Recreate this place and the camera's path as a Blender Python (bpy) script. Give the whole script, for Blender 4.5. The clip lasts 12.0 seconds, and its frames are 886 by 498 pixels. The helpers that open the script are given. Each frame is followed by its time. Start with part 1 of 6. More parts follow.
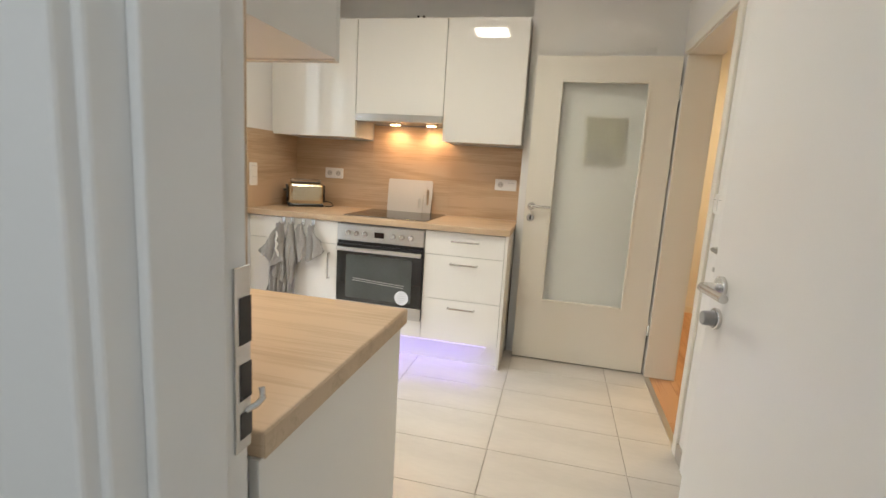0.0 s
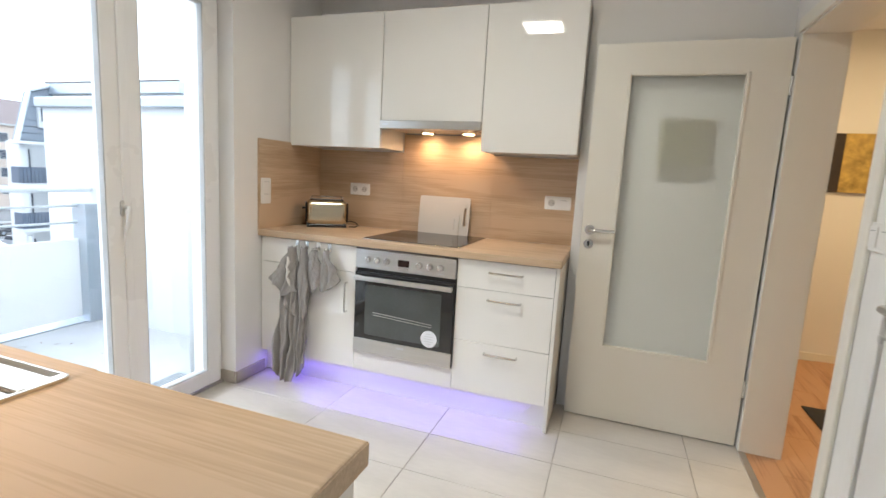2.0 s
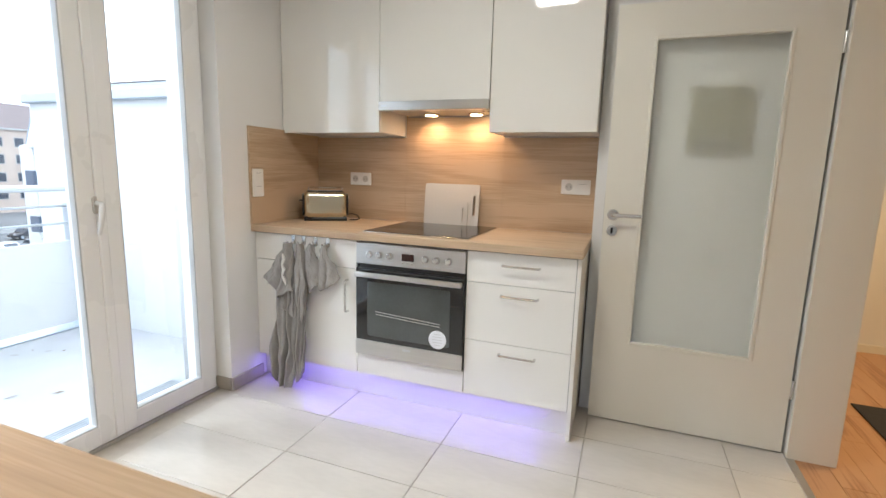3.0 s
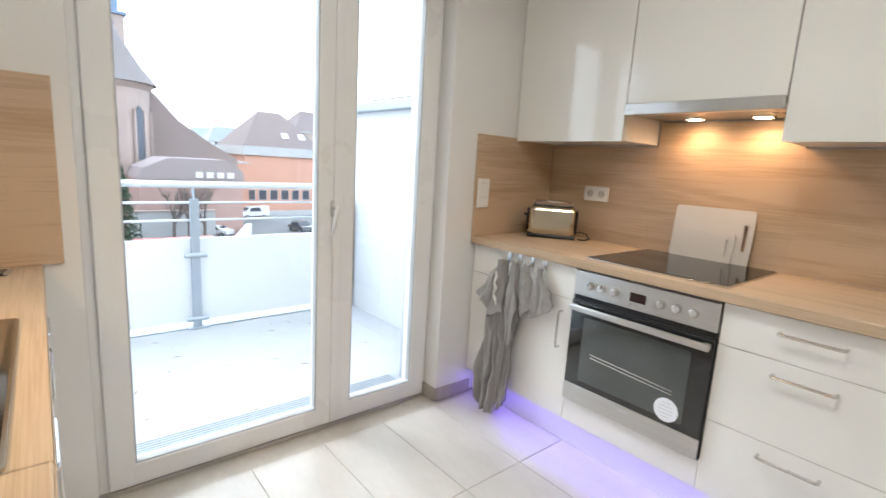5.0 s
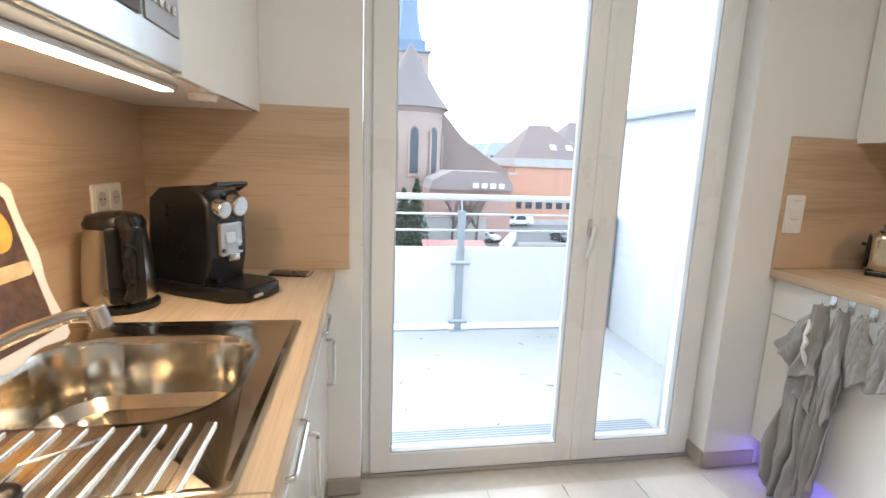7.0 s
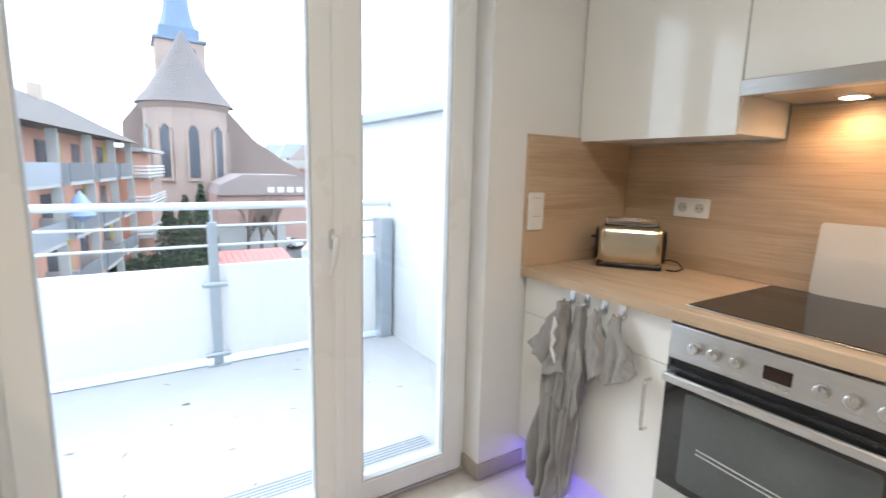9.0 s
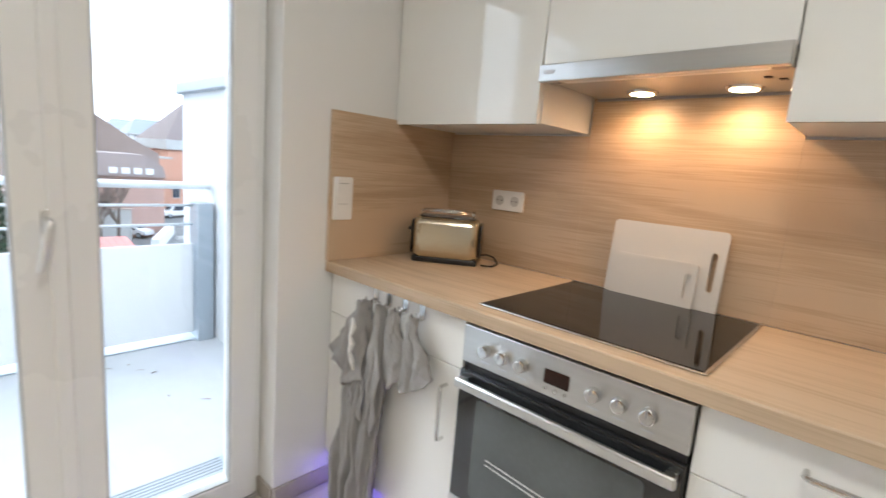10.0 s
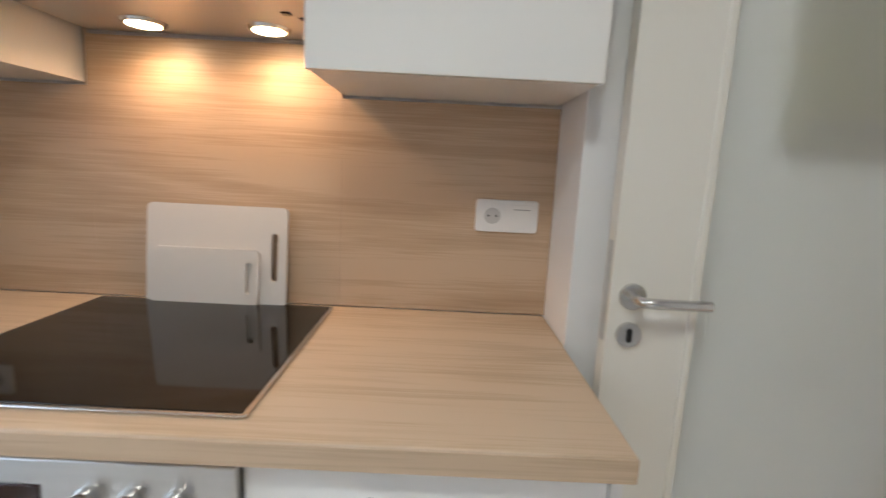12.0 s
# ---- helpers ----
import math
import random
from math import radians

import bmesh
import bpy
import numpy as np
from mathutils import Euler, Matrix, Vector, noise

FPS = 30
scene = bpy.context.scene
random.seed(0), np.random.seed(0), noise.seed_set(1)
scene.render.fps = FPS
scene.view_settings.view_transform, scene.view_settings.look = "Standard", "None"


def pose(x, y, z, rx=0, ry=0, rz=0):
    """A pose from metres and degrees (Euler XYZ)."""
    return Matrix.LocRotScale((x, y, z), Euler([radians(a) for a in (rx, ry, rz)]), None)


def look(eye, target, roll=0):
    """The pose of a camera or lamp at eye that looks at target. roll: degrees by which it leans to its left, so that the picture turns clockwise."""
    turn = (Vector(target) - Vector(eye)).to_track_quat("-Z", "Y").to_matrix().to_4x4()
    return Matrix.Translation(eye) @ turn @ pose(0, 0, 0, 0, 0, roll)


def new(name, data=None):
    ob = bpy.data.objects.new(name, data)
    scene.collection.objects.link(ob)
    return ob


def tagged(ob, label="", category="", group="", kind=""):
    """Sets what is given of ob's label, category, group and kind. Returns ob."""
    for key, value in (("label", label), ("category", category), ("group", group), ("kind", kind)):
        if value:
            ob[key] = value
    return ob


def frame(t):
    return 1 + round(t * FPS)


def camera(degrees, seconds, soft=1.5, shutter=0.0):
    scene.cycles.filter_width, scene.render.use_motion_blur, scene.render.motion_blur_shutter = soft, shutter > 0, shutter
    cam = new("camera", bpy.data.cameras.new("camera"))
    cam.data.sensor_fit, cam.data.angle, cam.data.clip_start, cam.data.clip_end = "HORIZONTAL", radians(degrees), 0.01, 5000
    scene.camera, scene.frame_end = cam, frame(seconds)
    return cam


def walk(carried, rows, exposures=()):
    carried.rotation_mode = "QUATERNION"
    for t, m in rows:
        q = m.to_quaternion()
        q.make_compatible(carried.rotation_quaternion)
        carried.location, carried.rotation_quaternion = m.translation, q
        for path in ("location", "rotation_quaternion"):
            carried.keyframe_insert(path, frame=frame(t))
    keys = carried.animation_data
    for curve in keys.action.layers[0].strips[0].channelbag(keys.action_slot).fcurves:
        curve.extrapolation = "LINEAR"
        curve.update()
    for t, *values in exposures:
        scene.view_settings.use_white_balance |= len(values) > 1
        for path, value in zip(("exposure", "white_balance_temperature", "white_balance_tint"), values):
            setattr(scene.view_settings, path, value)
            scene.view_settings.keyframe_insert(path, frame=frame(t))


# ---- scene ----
cam = camera(85.5, 12.0, shutter=0.35)
PATH = [
    (0, (-0.073, -0.078, 1.255), (-0.517, 1.844, 0.922), 3.5),
    (0.5, (-0.066, 0.034, 1.257), (-0.428, 1.972, 0.919), 2.6),
    (1, (-0.1, 0.223, 1.261), (-0.369, 2.181, 0.95), 2.0),
    (1.5, (-0.126, 0.35, 1.256), (-0.524, 2.286, 0.954), 1.9),
    (2, (-0.121, 0.469, 1.271), (-0.778, 2.336, 0.979), 3.2),
    (2.5, (-0.132, 0.598, 1.253), (-0.847, 2.442, 0.952), 2.9),
    (3, (-0.179, 0.696, 1.234), (-0.879, 2.541, 0.909), 1.5),
    (3.5, (-0.193, 0.789, 1.255), (-1.125, 2.525, 0.913), 2.0),
    (5.5, (-0.319, 1.055, 1.277), (-1.96, 2.142, 0.918), 2.6),
    (6, (-0.371, 1.036, 1.275), (-2.153, 1.863, 0.9), 1.3),
    (6.5, (-0.403, 1.059, 1.284), (-2.32, 1.502, 0.921), 1.5),
    (6.7, (-0.408, 1.081, 1.289), (-2.349, 1.399, 0.927), 2.0),
    (8.5, (-0.585, 1.408, 1.311), (-2.414, 2.158, 1.005), 1.9),
    (9, (-0.662, 1.477, 1.295), (-2.324, 2.54, 0.97), 1.4),
    (9.5, (-0.682, 1.646, 1.297), (-2.206, 2.901, 0.975), 3.2),
    (10, (-0.657, 1.828, 1.27), (-1.993, 3.279, 0.943), 4.6),
    (10.5, (-0.674, 1.931, 1.287), (-1.716, 3.601, 0.931), 4.4),
    (11, (-0.711, 2.036, 1.292), (-1.418, 3.882, 0.984), 3.1),
    (11.5, (-0.701, 2.13, 1.278), (-1.018, 4.077, 0.946), 2.6),
    (12, (-0.61, 2.231, 1.268), (-0.595, 4.204, 0.939), 2.9),
]
walk(cam, [(t, look(eye, target, roll)) for t, eye, target, roll in PATH], exposures=[(0, 0.35, 6300, 5), (1.2, 0.34, 5920, 5), (2.5, 0.31, 5760, 5), (5.5, 0.27, 5720, 5), (9.5, 0.27, 5700, 5), (11, 0.13, 5600, 5), (12, 0.08, 5350, 5)])

# ---- light ----
world = bpy.data.worlds.new("world")
scene.world = world
world.use_nodes = True
wt = world.node_tree
sky = wt.nodes.new("ShaderNodeTexSky")
sky.sky_type, sky.sun_disc = "NISHITA", False
sky.sun_elevation, sky.sun_rotation = radians(38), radians(250)
sky.air_density, sky.dust_density, sky.ozone_density = 1.0, 6.0, 0.6
haze = wt.nodes.new("ShaderNodeMixRGB")
haze.inputs[0].default_value = 0.8
haze.inputs[2].default_value = (22.5, 23.8, 25.6, 1)
wt.links.new(sky.outputs[0], haze.inputs[1])
wt.links.new(haze.outputs[0], wt.nodes["Background"].inputs[0])
wt.nodes["Background"].inputs[1].default_value = 0.15

sun = new("sun", bpy.data.lights.new("sun", "SUN"))
sun.data.energy, sun.data.angle, sun.data.color = 1.0, radians(20), (1.0, 0.97, 0.93)
sun.matrix_world = look((-30, -12, 25), (0, 2, 0))


def area_lamp(name, m, sx, sy, watts, color, spread=180):
    ob = new(name, bpy.data.lights.new(name, "AREA"))
    ob.data.shape, ob.data.size, ob.data.size_y = "RECTANGLE", sx, sy
    ob.data.energy, ob.data.color, ob.data.spread = watts, color, radians(spread)
    ob.matrix_world = m
    return ob


def spot_lamp(name, eye, target, watts, color, size, blend=0.5, radius=0.02):
    ob = new(name, bpy.data.lights.new(name, "SPOT"))
    ob.data.energy, ob.data.color, ob.data.spot_size, ob.data.spot_blend, ob.data.shadow_soft_size = watts, color, radians(size), blend, radius
    ob.matrix_world = look(eye, target)
    return ob


# ceiling panel, hood lamps, strip under the wall units, violet plinth strip, hall lamp
area_lamp("ceiling_panel_light", look((-0.77, 1.83, 2.455), (-0.77, 1.831, 0)), 0.28, 0.28, 12.5, (1.0, 0.90, 0.76))
for hx in (-1.27, -1.00):
    spot_lamp("hood_light", (hx, 3.330, 1.533), (hx, 3.345, 0.9), 3.6, (1.0, 0.555, 0.28), 162, 0.7, 0.016)
area_lamp("strip_light", look((-1.285, 0.706, 1.421), (-1.285, 0.705, 0)), 0.56, 0.02, 2.7, (1.0, 0.60, 0.29))
area_lamp("plinth_light", look((-1.28, 2.848, 0.128), (-1.28, 2.80, 0)), 1.62, 0.008, 1.15, (0.24, 0.15, 1.0))
area_lamp("hall_light", look((1.6, 3.6, 2.45), (1.6, 3.601, 0)), 0.4, 0.4, 24, (1.0, 0.66, 0.32))
# unseen fill lamp, added to brighten the landing and door lining
area_lamp("landing_fill", look((-0.1, -0.9, 2.45), (-0.1, -0.901, 0)), 0.4, 0.4, 11, (0.90, 0.94, 1.0))

# ---- materials ----


def link(nt, a, b):
    nt.links.new(a, b)


def mat(name, color, rough=0.5, metal=0.0, vary=0.08, scale=6.0, fine=80.0, bump=0.0, coat=0.0, stretch=(1, 1, 1), per_piece=0.0, bump_scale=None):
    """A surface with colour variation at two scales and fine relief."""
    m = bpy.data.materials.new(name)
    m.use_nodes = True
    nt = m.node_tree
    b = nt.nodes["Principled BSDF"]
    b.inputs["Metallic"].default_value = metal
    b.inputs["Coat Weight"].default_value = coat
    b.inputs["Coat Roughness"].default_value = 0.04
    tc, mp = nt.nodes.new("ShaderNodeTexCoord"), nt.nodes.new("ShaderNodeMapping")
    mp.inputs["Scale"].default_value = stretch
    link(nt, tc.outputs["Object"], mp.inputs["Vector"])
    n1, n2 = nt.nodes.new("ShaderNodeTexNoise"), nt.nodes.new("ShaderNodeTexNoise")
    n1.inputs["Scale"].default_value, n2.inputs["Scale"].default_value = scale, fine
    n1.inputs["Detail"].default_value, n2.inputs["Detail"].default_value = 4, 3
    add = nt.nodes.new("ShaderNodeMath")
    add.operation = "MULTIPLY_ADD"
    add.inputs[1].default_value = 0.35
    for n in (n1, n2):
        link(nt, mp.outputs[0], n.inputs["Vector"])
    link(nt, n2.outputs[0], add.inputs[0])
    link(nt, n1.outputs[0], add.inputs[2])
    last = add.outputs[0]
    if per_piece:
        info, pa = nt.nodes.new("ShaderNodeObjectInfo"), nt.nodes.new("ShaderNodeMath")
        pa.operation = "MULTIPLY_ADD"
        pa.inputs[1].default_value = per_piece
        link(nt, info.outputs["Random"], pa.inputs[0])
        link(nt, last, pa.inputs[2])
        last = pa.outputs[0]
    ramp = nt.nodes.new("ShaderNodeValToRGB")
    lo, hi = [max(0, c * (1 - vary)) for c in color], [min(1, c * (1 + vary)) for c in color]
    ramp.color_ramp.elements[0].position, ramp.color_ramp.elements[1].position = 0.35, 0.95
    ramp.color_ramp.elements[0].color, ramp.color_ramp.elements[1].color = (*lo, 1), (*hi, 1)
    link(nt, last, ramp.inputs[0])
    link(nt, ramp.outputs[0], b.inputs["Base Color"])
    rr = nt.nodes.new("ShaderNodeMapRange")
    rr.inputs[3].default_value, rr.inputs[4].default_value = rough * 0.85, min(1, rough * 1.15)
    link(nt, n1.outputs[0], rr.inputs[0])
    link(nt, rr.outputs[0], b.inputs["Roughness"])
    if bump:
        bp = nt.nodes.new("ShaderNodeBump")
        bp.inputs["Strength"].default_value, bp.inputs["Distance"].default_value = bump, 0.002
        link(nt, n2.outputs[0], bp.inputs["Height"])
        link(nt, bp.outputs[0], b.inputs["Normal"])
    return m


def wood(name, dark, mid, light, axis="x", rough=0.45, per_piece=0.0, grain=1.0):
    """Boards whose grain runs along one axis."""
    m = bpy.data.materials.new(name)
    m.use_nodes = True
    nt = m.node_tree
    b = nt.nodes["Principled BSDF"]
    tc = nt.nodes.new("ShaderNodeTexCoord")
    vec = tc.outputs["Object"]
    if per_piece:
        info, ad = nt.nodes.new("ShaderNodeObjectInfo"), nt.nodes.new("ShaderNodeVectorMath")
        ad.operation = "MULTIPLY_ADD"
        ad.inputs[1].default_value = (7, 7, 7)
        link(nt, info.outputs["Random"], ad.inputs[0])
        link(nt, vec, ad.inputs[2])
        vec = ad.outputs[0]

    def noise_of(along, across, detail, distort=0.0):
        mp = nt.nodes.new("ShaderNodeMapping")
        mp.inputs["Scale"].default_value = [along if a == axis else across for a in "xyz"]
        link(nt, vec, mp.inputs["Vector"])
        n = nt.nodes.new("ShaderNodeTexNoise")
        n.inputs["Scale"].default_value, n.inputs["Detail"].default_value, n.inputs["Distortion"].default_value = 1.0, detail, distort
        link(nt, mp.outputs[0], n.inputs["Vector"])
        return n.outputs[0]

    broad, mid_n, fine = noise_of(0.8 * grain, 6 * grain, 3, 1.2), noise_of(2.0 * grain, 62 * grain, 4, 1.1), noise_of(7 * grain, 300 * grain, 2)
    s1, s2 = nt.nodes.new("ShaderNodeMath"), nt.nodes.new("ShaderNodeMath")
    s1.operation = s2.operation = "MULTIPLY_ADD"
    s1.inputs[1].default_value, s2.inputs[1].default_value = 0.55, 0.38
    link(nt, mid_n, s1.inputs[0])
    link(nt, broad, s1.inputs[2])
    link(nt, fine, s2.inputs[0])
    link(nt, s1.outputs[0], s2.inputs[2])
    last = s2.outputs[0]
    if per_piece:
        pa = nt.nodes.new("ShaderNodeMath")
        pa.operation = "MULTIPLY_ADD"
        pa.inputs[1].default_value = per_piece
        link(nt, info.outputs["Random"], pa.inputs[0])
        link(nt, last, pa.inputs[2])
        last = pa.outputs[0]
    ramp = nt.nodes.new("ShaderNodeValToRGB")
    e = ramp.color_ramp.elements
    e[0].position, e[0].color = 0.65, (*dark, 1)
    e[1].position, e[1].color = 1.18, (*light, 1)
    k = e.new(0.88)
    k.color = (*mid, 1)
    link(nt, last, ramp.inputs[0])
    link(nt, ramp.outputs[0], b.inputs["Base Color"])
    b.inputs["Roughness"].default_value = rough
    bp = nt.nodes.new("ShaderNodeBump")
    bp.inputs["Strength"].default_value, bp.inputs["Distance"].default_value = 0.12, 0.001
    link(nt, fine, bp.inputs["Height"])
    link(nt, bp.outputs[0], b.inputs["Normal"])
    return m


def glass(name, color=(1, 1, 1), rough=0.0):
    m = bpy.data.materials.new(name)
    m.use_nodes = True
    b = m.node_tree.nodes["Principled BSDF"]
    b.inputs["Base Color"].default_value = (*color, 1)
    b.inputs["Transmission Weight"].default_value = 1.0
    b.inputs["Roughness"].default_value = rough
    b.inputs["IOR"].default_value = 1.45
    return m


def glow(name, color, strength):
    m = bpy.data.materials.new(name)
    m.use_nodes = True
    b = m.node_tree.nodes["Principled BSDF"]
    b.inputs["Base Color"].default_value = (0.8, 0.8, 0.8, 1)
    b.inputs["Emission Color"].default_value = (*color, 1)
    b.inputs["Emission Strength"].default_value = strength
    return m


M_WALL = mat("wall_paint", (0.80, 0.79, 0.77), 0.85, vary=0.02, scale=1.5, fine=300, bump=0.06)
M_CEIL = mat("ceiling_paint", (0.82, 0.81, 0.79), 0.9, vary=0.02, scale=1.5, fine=300, bump=0.05)
M_GLOSS = mat("white_high_gloss", (0.84, 0.825, 0.785), 0.018, vary=0.01, scale=2, fine=30)
M_CARC = mat("white_melamine", (0.80, 0.78, 0.74), 0.35, vary=0.015, scale=3, fine=200)
M_LACQ = mat("white_door_lacquer", (0.80, 0.77, 0.69), 0.32, vary=0.015, scale=2, fine=150, bump=0.02)
M_LACQ2 = mat("white_entrance_lacquer", (0.80, 0.79, 0.77), 0.38, vary=0.015, scale=2, fine=150, bump=0.02)
M_PVC = mat("white_pvc", (0.84, 0.84, 0.83), 0.28, vary=0.012, scale=2, fine=100)
M_OAKX = wood("light_oak_laminate", (0.41, 0.288, 0.18), (0.50, 0.362, 0.235), (0.57, 0.425, 0.29), "x", 0.38)
M_OAKY = wood("light_oak_laminate_turned", (0.41, 0.288, 0.18), (0.50, 0.362, 0.235), (0.57, 0.425, 0.29), "y", 0.38)
M_TOP = wood("light_oak_worktop", (0.44, 0.325, 0.215), (0.53, 0.405, 0.275), (0.60, 0.47, 0.335), "x", 0.5)
M_TOP.node_tree.nodes["Principled BSDF"].inputs["Specular IOR Level"].default_value = 0.3
M_EDGE = wood("oak_worktop_edge", (0.40, 0.29, 0.18), (0.50, 0.37, 0.24), (0.56, 0.42, 0.28), "x", 0.4)
M_PARQ = wood("oak_parquet", (0.22, 0.10, 0.045), (0.40, 0.20, 0.095), (0.52, 0.29, 0.15), "y", 0.35, per_piece=0.16)
M_TILE = mat("beige_stone_tile", (0.60, 0.57, 0.525), 0.22, vary=0.10, scale=2.6, fine=26, bump=0.02, stretch=(0.6, 2.0, 1), per_piece=0.10)
M_GROUT = mat("beige_grout", (0.50, 0.465, 0.41), 0.8, vary=0.1, scale=20, fine=300, bump=0.1)
M_SKIRT = mat("taupe_tile_skirting", (0.40, 0.36, 0.31), 0.3, vary=0.08, scale=5, fine=40)
M_HOODB = mat("beige_grey_lacquered_steel", (0.46, 0.42, 0.37), 0.30, metal=0.25, vary=0.03, scale=5, fine=120)
M_STEEL = mat("brushed_steel", (0.60, 0.59, 0.57), 0.30, metal=1.0, vary=0.05, scale=3, fine=60, stretch=(1, 30, 30), bump=0.03)
M_SINK = mat("polished_sink_steel", (0.60, 0.55, 0.47), 0.16, metal=1.0, vary=0.05, scale=4, fine=120)
M_CHROME = mat("satin_chrome", (0.66, 0.65, 0.63), 0.22, metal=1.0, vary=0.02, scale=8, fine=200)
M_BLACKGL = mat("black_ceramic_glass", (0.010, 0.009, 0.008), 0.05, vary=0.1, scale=4, fine=200)
M_BLACKGL.node_tree.nodes["Principled BSDF"].inputs["Specular IOR Level"].default_value = 0.32
M_OVENGL = mat("dark_oven_glass", (0.016, 0.017, 0.018), 0.05, vary=0.1, scale=4, fine=200, coat=0.5)
M_BLACK = mat("black_plastic", (0.010, 0.010, 0.011), 0.28, vary=0.15, scale=8, fine=200)
M_GREY = mat("grey_plastic", (0.30, 0.30, 0.31), 0.4, vary=0.05, scale=8, fine=200)
M_GASK = mat("pale_grey_gasket", (0.52, 0.54, 0.56), 0.5, vary=0.04, scale=8, fine=100)
M_WHITE = mat("white_plastic", (0.82, 0.81, 0.79), 0.30, vary=0.01, scale=8, fine=200)
M_SLOT = mat("socket_well_plastic", (0.55, 0.54, 0.52), 0.4, vary=0.03, scale=8, fine=200)
M_TOWEL = mat("grey_waffle_cotton", (0.32, 0.305, 0.29), 0.95, vary=0.18, scale=9, fine=260, bump=0.5)
M_TRIMW = mat("white_woven_band", (0.72, 0.70, 0.67), 0.9, vary=0.1, scale=20, fine=300, bump=0.3)
M_CLEAR = glass("window_glass")
M_FROST = glass("frosted_glass", (0.87, 0.88, 0.855), 0.44)
M_FROST.node_tree.nodes["Principled BSDF"].inputs["Transmission Weight"].default_value = 0.85
M_PANEL = glow("lamp_diffuser", (1.0, 0.86, 0.62), 9.0)
M_HALO = glow("halogen_lens", (1.0, 0.62, 0.30), 30.0)
M_STRIP = glow("strip_diffuser", (1.0, 0.82, 0.52), 14.0)
M_VIOLET = glow("violet_led", (0.40, 0.28, 1.0), 2.0)
M_STICK = mat("white_sticker", (0.80, 0.82, 0.86), 0.5, vary=0.03, scale=20, fine=200)
M_PRINT = mat("grey_print", (0.62, 0.63, 0.65), 0.5, vary=0.05, scale=20, fine=200)
M_DISP = mat("dark_display", (0.02, 0.006, 0.004), 0.1, vary=0.1, scale=8, fine=200)
M_ALU = mat("satin_aluminium", (0.62, 0.62, 0.61), 0.38, metal=0.8, vary=0.03, scale=8, fine=200)
M_HANDLE = mat("pale_satin_aluminium", (0.74, 0.74, 0.73), 0.34, metal=0.45, vary=0.03, scale=8, fine=200)
M_BOARD = mat("frosted_white_board", (0.66, 0.63, 0.59), 0.38, vary=0.02, scale=6, fine=200)

# ---- mesh helpers ----
ROOT = {}


def thing(name, at, label, category, group="", turn=0.0):
    ob = new(name)
    ob.empty_display_size = 0.05
    ob.location = at
    ob.rotation_euler = (0, 0, radians(turn))
    ROOT[ob] = (Vector(at) if not turn else Vector((0, 0, 0)))
    return tagged(ob, label, category, group)


def smooth(me, angle=35):
    me.shade_smooth()
    me.set_sharp_from_angle(angle=radians(angle))
    areas = sorted(p.area for p in me.polygons)
    limit = 12 * areas[len(areas) // 2]
    flat = [p.area > limit or len(p.vertices) > 4 for p in me.polygons]
    for p, f in zip(me.polygons, flat):
        p.use_smooth = not f


def part(name, bm, material, parent=None, label="", shade=True):
    """One mesh object under a thing or part; vertices are given in the place's metres unless the thing is turned."""
    root = parent
    while root is not None and root.parent is not None:
        root = root.parent
    off = ROOT.get(root, Vector((0, 0, 0))) if root else Vector((0, 0, 0))
    bmesh.ops.translate(bm, verts=bm.verts, vec=-off)
    bmesh.ops.recalc_face_normals(bm, faces=bm.faces)
    me = bpy.data.meshes.new(name)
    bm.to_mesh(me)
    bm.free()
    me.materials.append(material)
    if shade:
        smooth(me)
    ob = new(name, me)
    if parent is not None:
        ob.parent = parent
    if label:
        ob["label"] = label
    return ob


def setting(name, bm, material, label, category=""):
    return tagged(part(name, bm, material), label, category or name.split("_")[0], kind="structure")


def box(x0, x1, y0, y1, z0, z1, bevel=0.0, seg=2, bm=None):
    own = bmesh.new()
    bmesh.ops.create_cube(own, size=1)
    for v in own.verts:
        v.co = ((x0 + x1) / 2 + v.co.x * (x1 - x0), (y0 + y1) / 2 + v.co.y * (y1 - y0), (z0 + z1) / 2 + v.co.z * (z1 - z0))
    if bevel:
        bmesh.ops.bevel(own, geom=list(own.edges), offset=bevel, segments=seg, affect="EDGES", profile=0.5)
    return own if bm is None else merge(bm, own)


def merge(bm, other, m=None):
    if m is not None:
        bmesh.ops.transform(other, matrix=m, verts=other.verts)
    me = bpy.data.meshes.new("tmp")
    other.to_mesh(me)
    other.free()
    bm.from_mesh(me)
    bpy.data.meshes.remove(me)
    return bm


def rod(a, b, r, r2=None, sides=16, bevel=0.0, bm=None):
    """A round bar from a to b."""
    a, b = Vector(a), Vector(b)
    own = bmesh.new()
    d = (b - a).length
    bmesh.ops.create_cone(own, cap_ends=True, segments=sides, radius1=r, radius2=r if r2 is None else r2, depth=d)
    if bevel:
        rims = [e for e in own.edges if abs(e.verts[0].co.z - e.verts[1].co.z) < 1e-6]
        bmesh.ops.bevel(own, geom=rims, offset=bevel, segments=2, affect="EDGES", profile=0.5)
    q = Vector((0, 0, 1)).rotation_difference(b - a)
    bmesh.ops.transform(own, matrix=Matrix.Translation((a + b) / 2) @ q.to_matrix().to_4x4(), verts=own.verts)
    return own if bm is None else merge(bm, own)


